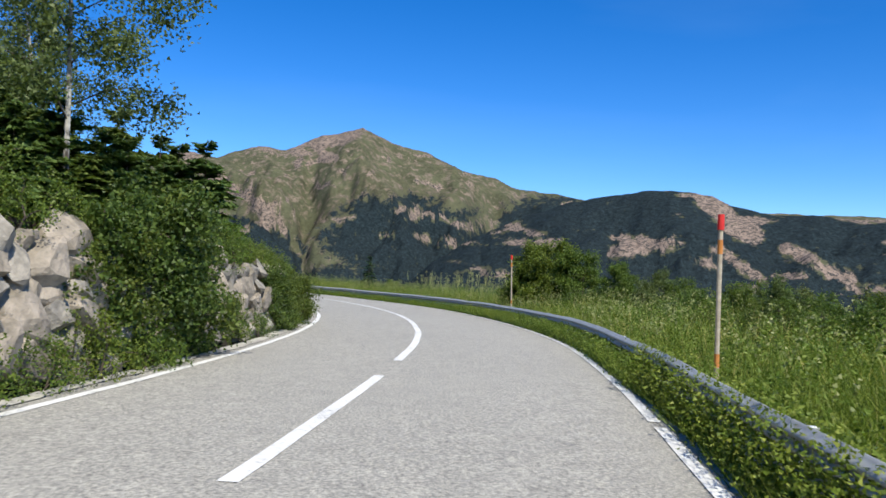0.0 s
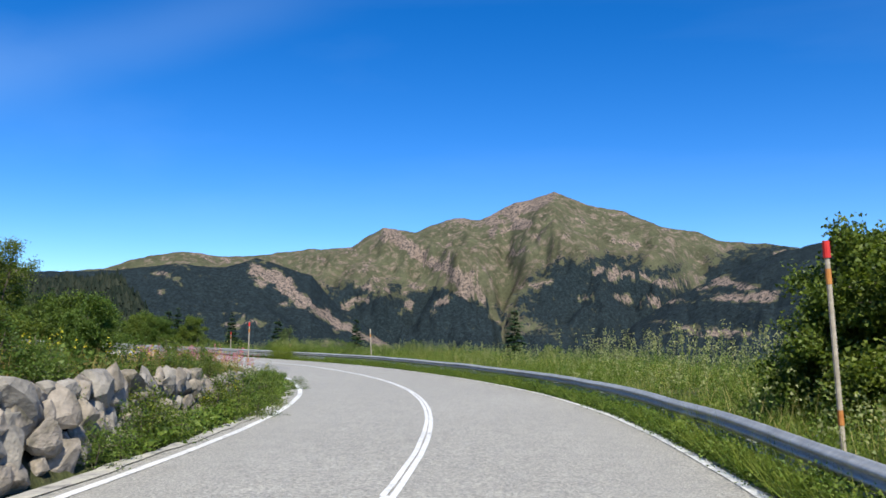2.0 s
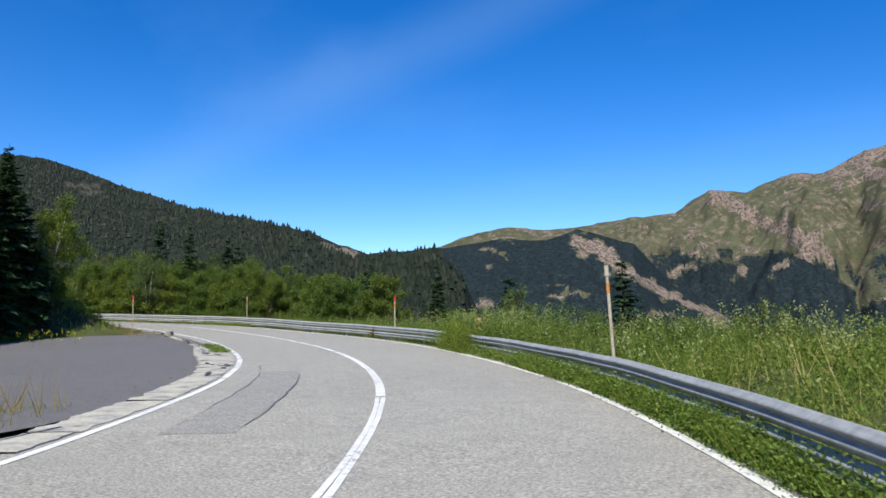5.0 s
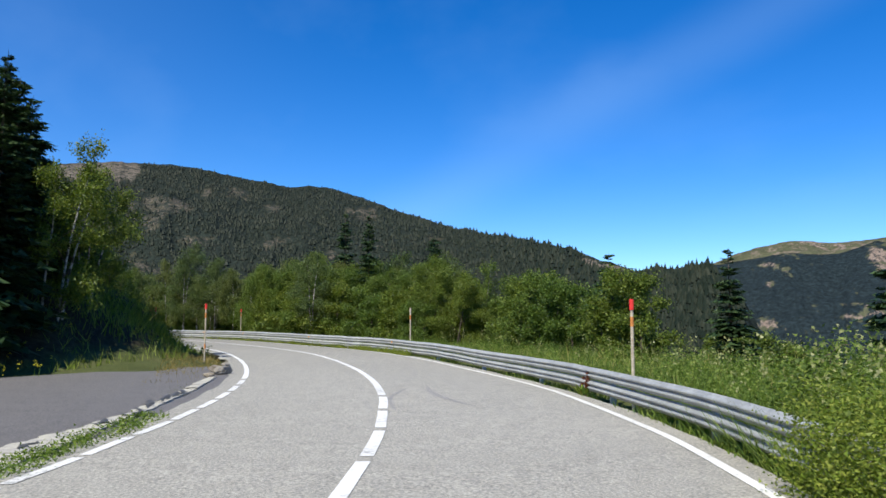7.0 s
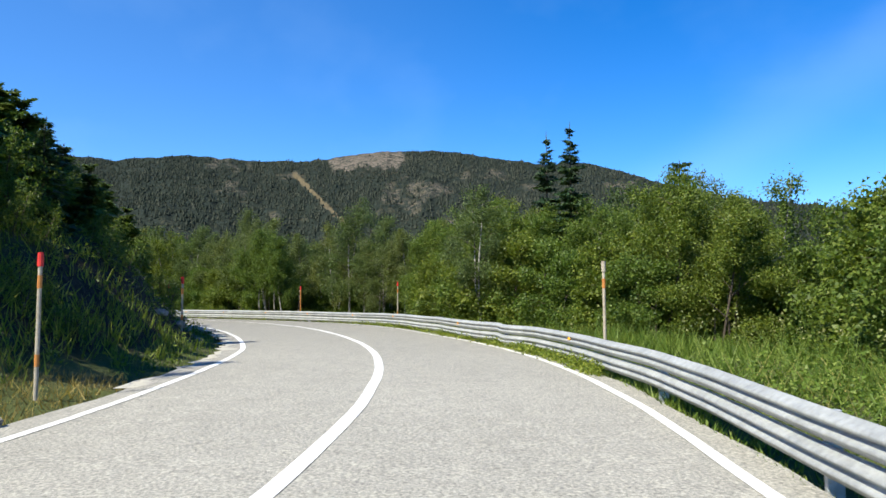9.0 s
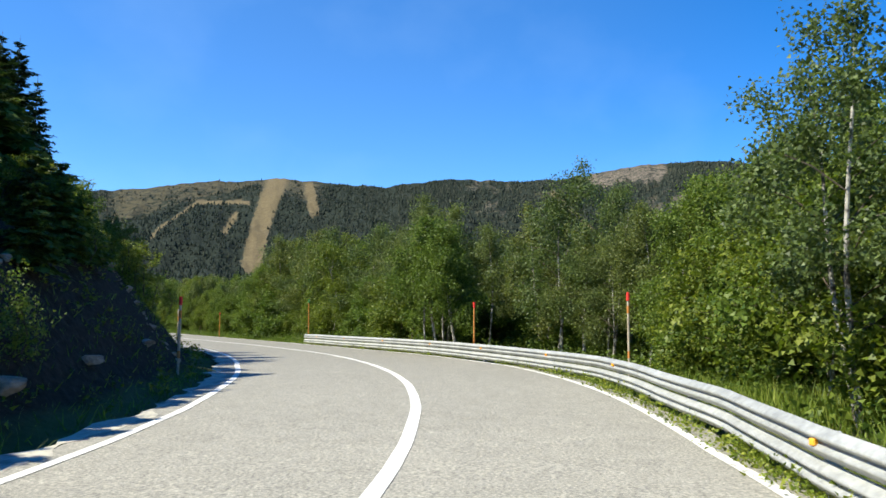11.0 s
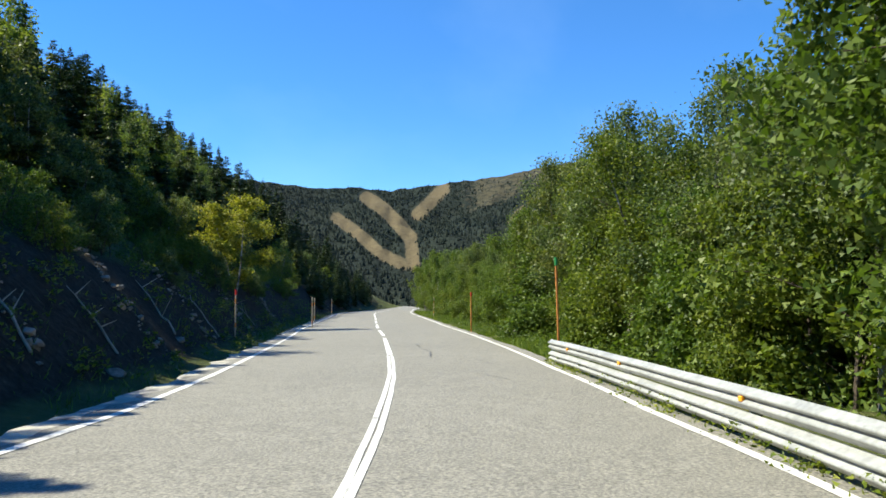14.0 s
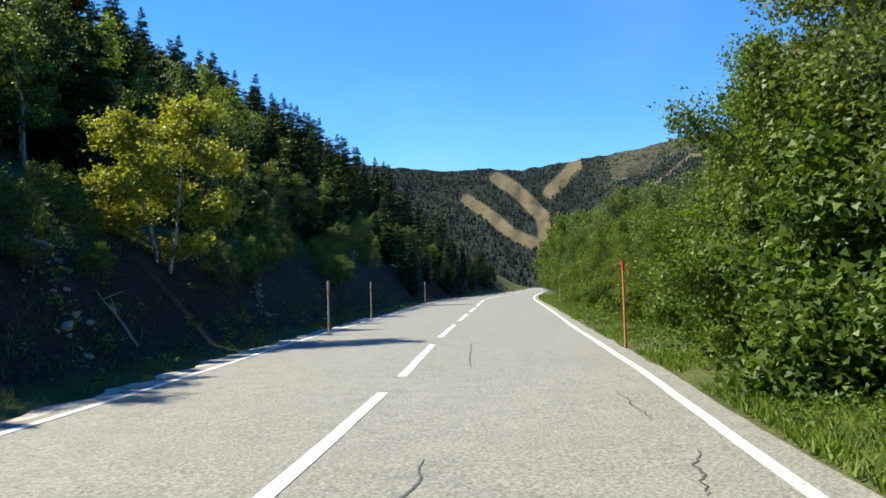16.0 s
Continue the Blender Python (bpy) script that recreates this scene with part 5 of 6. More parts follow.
plant(BIRCHES[0], -71.8, 80.6, 0.9)
plant(BIRCHES[1], -75.6, 78.9, 0.98)
plant(WEEPING, -80.5, 74.2, 0.98)
plant(BIRCHES[1], -78.2, 75.6, 1.0)
plant(STEMS, -75.4, 75.3, 0.98)
plant(STEMS, -74.0, 76.0, 0.9)
plant(BIRCHES[1], -56.3, 80.9, 0.8)
plant(BIRCHES[3], -58.6, 81.8, 0.86)
plant(BIRCHES[2], -98.6, 64.6, 1.04)
plant(WEEPING, -97.2, 65.0, 1.0)
# inner side: over the wall, the dark group by the lay-by, the wooded bank
plant(BIRCHES[0], -4.5, 10.6, 0.85)
plant(BIRCHES[2], -7.4, 15.6, 0.8)
plant(BIRCHES[1], -9.6, 17.5, 0.75)
for s, sz in ((8.4, 0.78), (9.3, 1.02), (10.2, 1.02), (11.0, 0.78), (11.9, 0.5), (12.6, 0.36), (13.6, 0.26), (16.2, 0.6), (17.2, 0.55), (18.9, 0.62), (19.6, 0.52), (20.6, 0.4)):
    p = on_road(s, float(wl(s)) + float(table(WALL_D, s)) + (0.42 if s < 12 else 0.08))
    plant(BUSH, float(p[0]), float(p[1]), sz, None, 0.05, 4, float(p[2]))
strip(SHRUBS, 12, 17, 2.0, 5.2, 7.5, 0.35, 0.5)
PINE = spruce(27, 3.6, 13, 9, "bushy green pine above the stone wall", "pines above the wall", 0.4, 0.0, M_PINE, "pine_tree")
for x, y, sz in ((-4.6, 16.9, 0.72), (-5.4, 17.6, 0.7), (-6.1, 18.4, 0.76), (-6.9, 18.0, 0.84), (-6.4, 16.9, 0.6), (-6.6, 14.0, 0.66), (-5.6, 12.6, 0.6), (-5.2, 13.8, 0.5), (-6.2, 10.8, 0.66), (-7.3, 12.2, 0.75), (-5.2, 15.2, 0.5), (-8.0, 15.6, 0.75), (-7.8, 19.6, 0.6)):
    plant(PINE, x, y, sz)
strip([PINE], 5, 15.5, 0.8, 4.0, 5.0, 0.32, 0.5)
strip(LOW, 7, 21, 0.7, 3.5, 4.0, 0.45, 0.8)
plant(SALLOW, -19.9, 42.2, 0.98)
plant(SALLOW, -21.8, 41.4, 1.25)
plant(FINE, -18.0, 44.2, 0.9)
plant(FINE, -7.7, 28.6, 0.42)
plant(FINE, -8.7, 27.4, 0.45)
plant(FINE, -9.0, 33.6, 0.5)
plant(FINE, -10.2, 26.2, 0.5)
plant(FINE, -7.4, 24.6, 0.5)
plant(SPRUCES[1], -31.6, 55.4, 0.95)
for s, k, sz in ((5.2, 0, 0.3), (6.2, 1, 0.24), (7.2, 1, 0.3), (9.0, 0, 0.28),  (14.6, 1, 0.25), (22.2, 1, 0.22), (24.6, 0, 0.2), (27.6, 1, 0.2), (29.0, 2, 0.22), (30.5, 1, 0.24), (33.0, 1, 0.28), (34.5, 0, 0.3),
                 (36.8, 1, 0.3), (38.6, 0, 0.24), (40.2, 1, 0.26), (43.0, 0, 0.24), (45.5, 1, 0.22)):
    p = on_road(s, float(wl(s)) + float(table(WALL_D, s)) - (0.0 if s < 33 else 0.3))
    plant(SHRUBS[k] if sz > 0.4 else LOW[k % 2], float(p[0]), float(p[1]), sz if sz > 0.4 else sz * 2.7, None, 0.05, 4, float(p[2]))
strip(LOW, 15, 30, 1.0, 3.75, 4.6, 0.4, 0.75)
strip(LOW, 26, 40, 1.4, 4.4, 5.6, 0.45, 0.8)
strip(LOW, 30, 47, 3.6, 3.1, 3.5, 0.35, 0.6)
strip(SHRUBS, 10, 24, 3.0, 8, 13, 0.35, 0.5)
strip([PINE], -4, 20, 3.0, 8, 14, 0.7, 0.95)
for x, y, k, sz in ((-49.0, 66.0, 0, 1.0), (-46.0, 66.5, 1, 1.1), (-44.5, 63.0, 0, 0.95), (-48.0, 62.0, 0, 1.1), (-41.5, 61.0, 1, 1.1), (-43.5, 65.5, 0, 1.0), (-40.0, 63.0, 1, 1.2), (-37.5, 61.0, 0, 0.9), (-46.5, 64.3, 1, 1.3), (-38.0, 58.0, 0, 1.1), (-43.0, 58.5, 0, 1.1), (-34.5, 57.0, 1, 1.1), (-50.5, 65.6, 1, 1.0)):
    plant(SPRUCES[k], x, y, sz * 0.8)
DARK = spruce(28, 6.2, 10, 8, "tall dense dark spruce at the lay-by's edge", "spruces at the lay-by", 0.26, 0.02)
for x, y, sz in ((-38.4, 61.2, 0.9), (-39.8, 62.9, 0.95), (-41.2, 64.4, 0.95), (-42.0, 65.4, 0.8), (-42.4, 64.0, 1.0), (-40.4, 62.6, 1.15),  (-44.8, 66.0, 0.9)):
    plant(DARK, x, y, sz)
plant(BIRCHES[3], -42.9, 67.0, 0.95)
plant(BIRCHES[3], -44.6, 68.0, 0.75)
strip([PINE], 103, 117, 1.0, 5.6, 7.6, 0.34, 0.56)
strip([PINE], 101, 116, 1.6, 7.4, 9.4, 0.65, 0.9)
strip(LOW, 95, 128, 1.5, 4.4, 7.2, 0.5, 1.0)
strip(SHRUBS, 96, 122, 2.2, 5.6, 8.0, 0.4, 0.7)
strip(SPRUCES[2:], 99, 116, 1.0, 6.2, 9.0, 0.45, 0.75)
strip(SPRUCES[1:], 112, 128, 1.3, 8.0, 10.5, 0.5, 0.7)
for x, y, sz in ((-69.2, 64.2, 0.54), (-67.6, 64.6, 0.6), (-66.2, 65.0, 0.54), (-65.2, 64.6, 0.58), (-70.4, 62.6, 0.62)):
    plant(SPRUCES[0], x, y, sz)
strip(SPRUCES[1:], 99, 128, 1.2, 10.0, 17.0, 0.8, 1.15)
# the lone birch's sunlight is mixed into a brighter, yellower leaf green
M_LEAF_LONE_LIT = leaf_mat("yellowing birch leaves", (0.12, 0.15, 0.022), (0.22, 0.245, 0.036), (0.34, 0.34, 0.07), 0.42)
LONE = birch(31, 4.6, 20, 26, M_LEAF_LONE_LIT, M_BARK_BIRCH, 2, 0.085, label="pale yellow-green birch standing alone on the bank", low=0.22, spread=0.3, limbs=12)
lone = plant(LONE, -96.65, 49.6, 1.0, sink=0.45)
lone.scale = (1.22, 1.22, 1.0)
PALE = [birch(32, 5.0, 15, 12, M_LEAF_LIT, M_BARK_BIRCH, 2, 0.1, label="light green young tree on the wooded bank", group="leafy trees on the bank", limbs=13), birch(33, 4.4, 15, 12, M_LEAF, M_BARK_BIRCH, 3, 0.1, label="young green birch on the wooded bank", group="leafy trees on the bank", limbs=10)]
strip(SLOPE_SPRUCES + PALE[1:], 124, 190, 1.3, 8.8, 10.6, 0.42, 0.7)
strip(SHRUBS, 124, 176, 1.7, 5.8, 8.4, 0.28, 0.5)
strip(PALE[1:], 120, 230, 3.2, 7.4, 10.5, 0.5, 0.75)
strip(PALE[:1], 150, 230, 6.0, 7.4, 10.5, 0.5, 0.7)
strip(PALE, 124, 200, 2.0, 11, 18, 0.9, 1.35)
strip(SHRUBS, 124, 176, 2.2, 8, 12, 0.5, 0.9)
strip(SLOPE_SPRUCES, 126, 210, 2.0, 10.5, 15, 0.7, 1.0)
strip(SLOPE_SPRUCES, 112, 180, 1.7, 13, 19, 0.75, 1.1)


def woods(src, rows, seed):
    """Many trees as one mesh, for the upper slope."""
    rng = np.random.default_rng(seed)
    out = Soup()
    base = []
    for t in src:
        parts = []
        for i, c in enumerate(sorted(t.children, key=lambda o: o.name, reverse=True)):
            v = np.empty(len(c.data.vertices) * 3)
            c.data.vertices.foreach_get("co", v)
            parts.append((v.reshape(-1, 3), [list(p.vertices) for p in c.data.polygons], 0 if c.name.startswith("trunk") else 1))
        base.append(parts)
    for s0, s1, step, d0, d1, z0, z1 in rows:
        s = s0
        while s < s1:
            p = on_road(s, rng.uniform(d0, d1))
            z = float(ground_height(p[0], p[1])[0])
            k, a = rng.uniform(z0, z1), rng.uniform(0, 6.28)
            rot = np.array([[math.cos(a), -math.sin(a), 0], [math.sin(a), math.cos(a), 0], [0, 0, 1]]) * k
            for v, f, m in base[int(rng.integers(len(base)))]:
                out.add(v @ rot.T + np.array([p[0], p[1], z]), f, m)
            s += step * rng.uniform(0.7, 1.3)
    return tagged(out.ob("slope_woods", [M_BARK, M_NEEDLE]), "dense dark spruce wood on the upper slope", "forest", kind="stuff")


woods(SLOPE_SPRUCES, [(112, 260, 2.1, 19, 26, 0.7, 1.05), (112, 270, 2.4, 25, 36, 0.8, 1.15), (120, 270, 3.2, 36, 55, 0.9, 1.25), (180, 262, 2.2, 9, 18, 0.6, 0.95), (195, 285, 1.6, 4.8, 9, 0.35, 0.6)], 5)
strip(LOW, 126, 190, 2.2, 6.6, 9.0, 0.6, 1.3)


# ---- stone wall ----
def stone_mesh(seed):
    rng = np.random.default_rng(seed)
    bm = bmesh.new()
    bmesh.ops.create_icosphere(bm, subdivisions=2, radius=0.5)
    cuts = [(Vector(unit(rng.normal(size=3))), rng.uniform(0.22, 0.36)) for _ in range(16)]
    for v in bm.verts:
        for n, o in cuts:
            k = v.co.dot(n) - o
            if k > 0:
                v.co -= n * k
        v.co *= 1 + 0.05 * noise.noise(v.co * 3 + Vector((seed, 0, 0)))
    me = bpy.data.meshes.new("stone")
    bm.to_mesh(me)
    bm.free()
    return me


STONES = [stone_mesh(100 + i) for i in range(7)]
for i, me in enumerate(STONES):
    me.materials.append(M_STONE if i % 3 else M_STONE_GREY)


def stone(parent, p, sz, rng, name="stone"):
    ob = new(name, STONES[int(rng.integers(len(STONES)))])
    ob.parent = parent
    ob.matrix_basis = Matrix.LocRotScale(Vector(p), Euler((rng.uniform(-0.4, 0.4), rng.uniform(-0.4, 0.4), rng.uniform(0, 6.3))), Vector(sz))
    return ob


def stone_wall():
    w = tagged(new("stone_wall"), "rough dry-stone retaining wall of granite boulders, partly overgrown", "retaining wall")
    rng = np.random.default_rng(9)
    s = np.arange(-4, 47.1, 0.5)
    foot = wl(s) + table(WALL_D, s)
    h = table(WALL_H, s)
    v = np.concatenate([on_road(s, foot + 0.16, -0.2), on_road(s, foot + 0.3, h * 0.6), on_road(s, foot + 0.5, h), on_road(s, foot + 1.3, h + 0.02)])
    n = len(s)
    # dark sheet behind the stones; its colour paints the shade in their gaps
    mesh_ob("earth_core", v, [[r * n + i, r * n + i + 1, (r + 1) * n + i + 1, (r + 1) * n + i] for r in range(3) for i in range(n - 1)], M_SHADE_EARTH, w, "earth core darkened to stand in for shade between the stones")
    count, rest = 0, Soup()
    for row in range(8):
        q = -3.5 + 0.2 * (row % 2)
        while q < 46.5:
            step = float(np.interp(q, [16, 26, 40], [0.27, 0.23, 0.19]))
            top = float(table(WALL_H, q)) + 0.02
            big = float(np.interp(q, [16, 26, 40], [0.27, 0.25, 0.21])) + float(np.interp(q, [16, 24, 40], [0.5, 0.36, 0.16])) * rng.random() ** 2.4
            z = 0.1 + row * step
            if z < top and rng.random() > 0.05:
                d = float(wl(q)) + float(table(WALL_D, q)) + 0.2 * z + rng.uniform(-0.04, 0.07)
                p = on_road(q, d, z + rng.uniform(-0.04, 0.04))
                ang = float(np.arctan2(np.interp(q, CS, CT[:, 1]), np.interp(q, CS, CT[:, 0])))
                me = STONES[int(rng.integers(len(STONES)))]
                m = Matrix.LocRotScale(Vector(p), Euler((rng.uniform(-0.25, 0.25), rng.uniform(-0.35, 0.35), ang + rng.choice([0.0, 3.14]) + rng.uniform(-0.3, 0.3))), Vector((big * rng.uniform(1.45, 1.95), big * rng.uniform(0.8, 1.0), big * rng.uniform(1.15, 1.5))))
                if q < 33 and count < 300:
                    ob = new("stone", me)
                    ob.parent = w
                    ob.matrix_basis = m
                    count += 1
                else:
                    co = np.array([m @ x.co for x in me.vertices])
                    rest.add(co, [list(f.vertices) for f in me.polygons], 0 if rng.random() < 0.6 else 1)
            q += big * 0.82
    r = rest.ob("stones", [M_STONE, M_STONE_GREY], w)
    r["kind"] = "stuff"
    return w


stone_wall()
rng = np.random.default_rng(15)
for s, d, k in ((87.2, 3.35, 0.55), (88.3, 3.5, 0.4), (86.2, 3.6, 0.3), (90.0, 3.3, 0.3), (101.5, 4.5, 0.45), (104, 4.3, 0.4), (107.0, 4.4, 0.5), (110, 4.6, 0.4), (114.5, 4.8, 0.35), (128, 4.7, 0.4), (133.5, 4.2, 0.4), (139, 4.6, 0.35)):
    p = on_road(s, d)
    ob = new("boulder", STONES[int(rng.integers(len(STONES)))])
    z = float(ground_height(p[0], p[1])[0])
    ob.matrix_basis = Matrix.LocRotScale(Vector((p[0], p[1], max(z, float(p[2]) - 0.02) + 0.16 * k)), Euler((0.2, 0.1, rng.uniform(0, 6))), Vector((k * 1.6, k, k * 0.7)))
    tagged(ob, "pale loose rock lying beside the road", "rock", "loose rocks")
scree = Soup()
for s0, d0, ds, dd, n in ((117, 4.3, 2.5, 3.2, 70), (126, 4.2, 1.5, 2.4, 50), (131.5, 4.4, 2.0, 3.0, 70), (137, 4.3, 2.4, 3.4, 80), (142.5, 4.4, 2.0, 2.6, 60), (150, 4.5, 3, 2.8, 60), (104, 3.6, 6, 2.2, 80), (160, 4.6, 6, 3.0, 60)):
    for _ in range(n):
        k = rng.random()
        p = on_road(s0 + ds * k + rng.normal(0, 0.3), d0 + dd * k + abs(rng.normal(0, 0.25)))
        z = float(ground_height(p[0], p[1])[0])
        sz = 0.06 + 0.2 * rng.random() ** 3
        me = STONES[int(rng.integers(len(STONES)))]
        m = Matrix.LocRotScale(Vector((p[0], p[1], z + 0.1 * sz)), Euler((rng.uniform(-0.5, 0.5), rng.uniform(-0.5, 0.5), rng.uniform(0, 6))), Vector((sz * 1.3, sz, sz * 0.8)))
        scree.add(np.array([m @ q.co for q in me.vertices]), [list(f.vertices) for f in me.polygons], 0)
tagged(scree.ob("scree", [M_STONE]), "small pale stones fallen down the earth bank", "stones", kind="stuff")


# ---- grass and flowers ----
def blades(s, d, h, wdt, rng, lean=0.35):
    n = len(s)
    p = on_road(s, d)
    p[:, 2] = np.where(-d - wr(s) < 0.75, np.maximum(p[:, 2] - 0.04, ground_height(p[:, 0], p[:, 1])), ground_height(p[:, 0], p[:, 1])) - 0.03 if np.all(d < 0) else ground_height(p[:, 0], p[:, 1]) - 0.03
    a = rng.random(n) * 2 * math.pi
    along = unit(np.stack([np.cos(a) * lean * rng.random(n) * 2, np.sin(a) * lean * rng.random(n) * 2, np.ones(n)], 1))
    across = unit(np.cross(along, rng.normal(size=(n, 3))))
    h, w = np.asarray(h)[:, None], np.asarray(wdt)[:, None]
    bend = np.stack([np.cos(a), np.sin(a), np.zeros(n)], 1) * h * 0.18 * rng.random((n, 1))
    v = np.stack([p - across * w * 0.55, p + across * w * 0.55, p + along * h + bend], 1)
    return v.reshape(-1, 3), np.arange(3 * n).reshape(n, 3)


def patchy(s, d, rng, seed, keep=0.5):
    q = on_road(s, d)
    return fbm(q[:, 0] * 0.5, q[:, 1] * 0.5, 3, seed) + 0.5 > keep * 1.0 * rng.random(len(s)) + 0.15


def grass_field(name, label, n, s0, s1, d0, d1, h0, h1, mat, seed, wdt=0.014, lean=0.35, near=1.0):
    rng = np.random.default_rng(seed)
    s = s0 + (s1 - s0) * rng.random(n) ** near
    k = rng.random(n)
    d = d0(s) + (d1(s) - d0(s)) * k
    ok = patchy(s, d, rng, seed)
    s, d = s[ok], d[ok]
    q = on_road(s, d)
    hh = (h0 + (h1 - h0) * rng.random(len(s))) * (0.75 + 0.5 * fbm(q[:, 0] * 0.35, q[:, 1] * 0.35, 3, seed + 1))
    v, f = blades(s, d, np.maximum(hh, 0.08), wdt * (0.7 + 0.8 * rng.random(len(s))), rng, lean)
    return tagged(mesh_ob(name, v, f, mat), label, "grass", kind="stuff")


RO = lambda k: (lambda s: -wr(s) - k)
LO = lambda k: (lambda s: wl(s) + k)
grass_field("tall_grass", "tall green grass growing through and behind the guardrail", 170000, -4, 64, RO(0.75), RO(6.5), 0.3, 0.75, M_GRASS, 1, 0.011, 0.75, 1.2)
grass_field("tall_grass", "seeding pale grass on the outer verge", 11000, -4, 92, RO(0.9), RO(7), 0.65, 1.1, M_GRASS_DRY, 2, 0.011, 0.4)
grass_field("tall_grass", "lush grass spilling over the guardrail", 16000, 68.5, 78, RO(0.4), RO(2.2), 0.35, 0.9, M_GRASS, 21, 0.011, 0.6)
grass_field("gutter_weeds", "dry weeds at the lay-by's end", 3500, 84, 94, LO(0.5), LO(2.2), 0.08, 0.3, M_STRAW, 22, 0.014, 0.6)
grass_field("verge_grass", "weeds at the foot of the guardrail", 52000, -6, 66, RO(0.14), RO(0.6), 0.25, 0.6, M_GRASS, 3, 0.013, 0.5)
grass_field("verge_grass", "thick weeds hanging over the road's edge", 26000, -6, 34, RO(0.2), RO(0.66), 0.32, 0.68, M_GRASS, 13, 0.012, 0.6, 1.5)
grass_field("tall_grass", "tall green grass behind the guardrail", 44000, 62, 100, RO(0.85), RO(8.5), 0.4, 0.95, M_GRASS, 4, 0.017, 0.6)
grass_field("verge_grass", "weeds at the foot of the guardrail", 15000, 62, 137, RO(0.3), RO(0.75), 0.06, 0.26, M_GRASS, 5, 0.018, 0.5)
grass_field("tall_grass", "grass below the roadside birches", 14000, 97, 112, RO(0.85), RO(4), 0.3, 0.65, M_GRASS, 6, 0.02)
grass_field("verge_grass", "short grass strip beside the road", 60000, 136.5, 215, RO(0.48), RO(2.3), 0.08, 0.28, M_GRASS, 7, 0.02, 0.5, 1.7)
grass_field("bank_grass", "grass and weeds on top of the wall", 9000, 2, 28, LO(1.0), LO(7), 0.25, 0.6, M_GRASS, 8, 0.016, 0.4)
grass_field("bank_grass", "short grass and weeds behind the wall", 13000, 27, 60, LO(1.3), LO(7), 0.15, 0.42, M_GRASS, 23, 0.014, 0.5)
grass_field("dry_weeds", "tall brown grass behind the wall", 13000, 27, 58, LO(1.5), LO(5.5), 0.3, 0.65, M_STRAW, 24, 0.011, 0.45)
grass_field("bank_grass", "grass beside the lay-by under the spruces", 16000, 78, 100, lambda s: wl(s) + np.interp(s, [78, 86, 92, 100], [9.8, 6.3, 1.5, 0.9]), lambda s: wl(s) + np.interp(s, [78, 92, 100], [14, 9, 4]), 0.2, 0.6, M_GRASS, 9, 0.022, 0.4)
grass_field("gutter_weeds", "weeds in the broken gutter", 3000, 58, 88, LO(0.35), LO(1.3), 0.05, 0.2, M_GRASS, 10, 0.02, 0.6)
grass_field("bank_grass", "tufts of grass on the shaded bank", 11000, 94, 190, LO(0.6), LO(2.4), 0.08, 0.3, M_GRASS, 11, 0.016, 0.5)
grass_field("dry_weeds", "dry weeds on top of the wall", 9000, 2, 60, LO(1.2), LO(7), 0.35, 0.8, M_STRAW, 12, 0.012, 0.4)


def leafy_weeds(name, label, n, s0, s1, d0, d1, h0, h1, mat, seed, leaf=0.06, per=26):
    """Broad-leaved weeds: stems with leaves all the way up."""
    rng = np.random.default_rng(seed)
    s = rng.uniform(s0, s1, n)
    d = d0(s) + (d1(s) - d0(s)) * rng.random(n)
    p = on_road(s, d)
    p[:, 2] = np.maximum(ground_height(p[:, 0], p[:, 1]), np.where(-d - wr(s) < 0.7, p[:, 2] - 0.03, -99))
    h = rng.uniform(h0, h1, n)
    k = rng.random((n, per))
    at = p[:, None] + np.stack([rng.normal(0, 0.09, (n, per)), rng.normal(0, 0.09, (n, per)), k * h[:, None]], -1)
    al = unit(rng.normal(size=(n, per, 3)) * np.array([1, 1, 0.5]) + np.array([0, 0, 0.35]))
    ac = unit(np.cross(al, rng.normal(size=(n, per, 3))))
    m = n * per
    sz = leaf * rng.uniform(0.6, 1.4, m)
    v, f = leaflets(at.reshape(m, 3), al.reshape(m, 3), ac.reshape(m, 3), sz * 1.5, sz * 0.6)
    return tagged(mesh_ob(name, v, f, mat), label, "weeds", kind="stuff")


leafy_weeds("leafy_weeds", "leafy weeds overgrowing the guardrail", 1900, 9, 26, RO(0.2), RO(0.34), 0.14, 0.42, M_GRASS, 41, 0.028, 48)
leafy_weeds("leafy_weeds", "thick weeds burying the guardrail", 1500, -5, 10, RO(0.24), RO(0.55), 0.25, 0.6, M_GRASS, 48, 0.028, 60)
leafy_weeds("leafy_weeds", "a tuft of weeds spilling over the guardrail", 380, 70.4, 73.2, RO(0.06), RO(0.6), 0.45, 1.0, M_GRASS, 49, 0.026, 60)
leafy_weeds("leafy_weeds", "weeds at the foot of the guardrail", 330, 61, 72, RO(0.15), RO(0.45), 0.12, 0.34, M_GRASS, 50, 0.028, 44)
leafy_weeds("leafy_weeds", "green weeds between line and gutter", 170, 73.4, 78.5, LO(0.2), LO(0.6), 0.03, 0.1, M_GRASS, 54, 0.026, 24)
leafy_weeds("leafy_weeds", "lush weeds before the guardrail", 330, 94, 106, RO(0.12), RO(0.32), 0.08, 0.24, M_GRASS, 51, 0.036, 26)
leafy_weeds("leafy_weeds", "scattered weeds before the guardrail", 190, 106, 137, RO(0.08), RO(0.3), 0.06, 0.2, M_GRASS, 52, 0.036, 24)
leafy_weeds("leafy_weeds", "leafy weeds in the grass strip", 900, 138, 185, RO(0.7), RO(2.4), 0.1, 0.3, M_LEAF_SHRUB, 53, 0.045, 24)
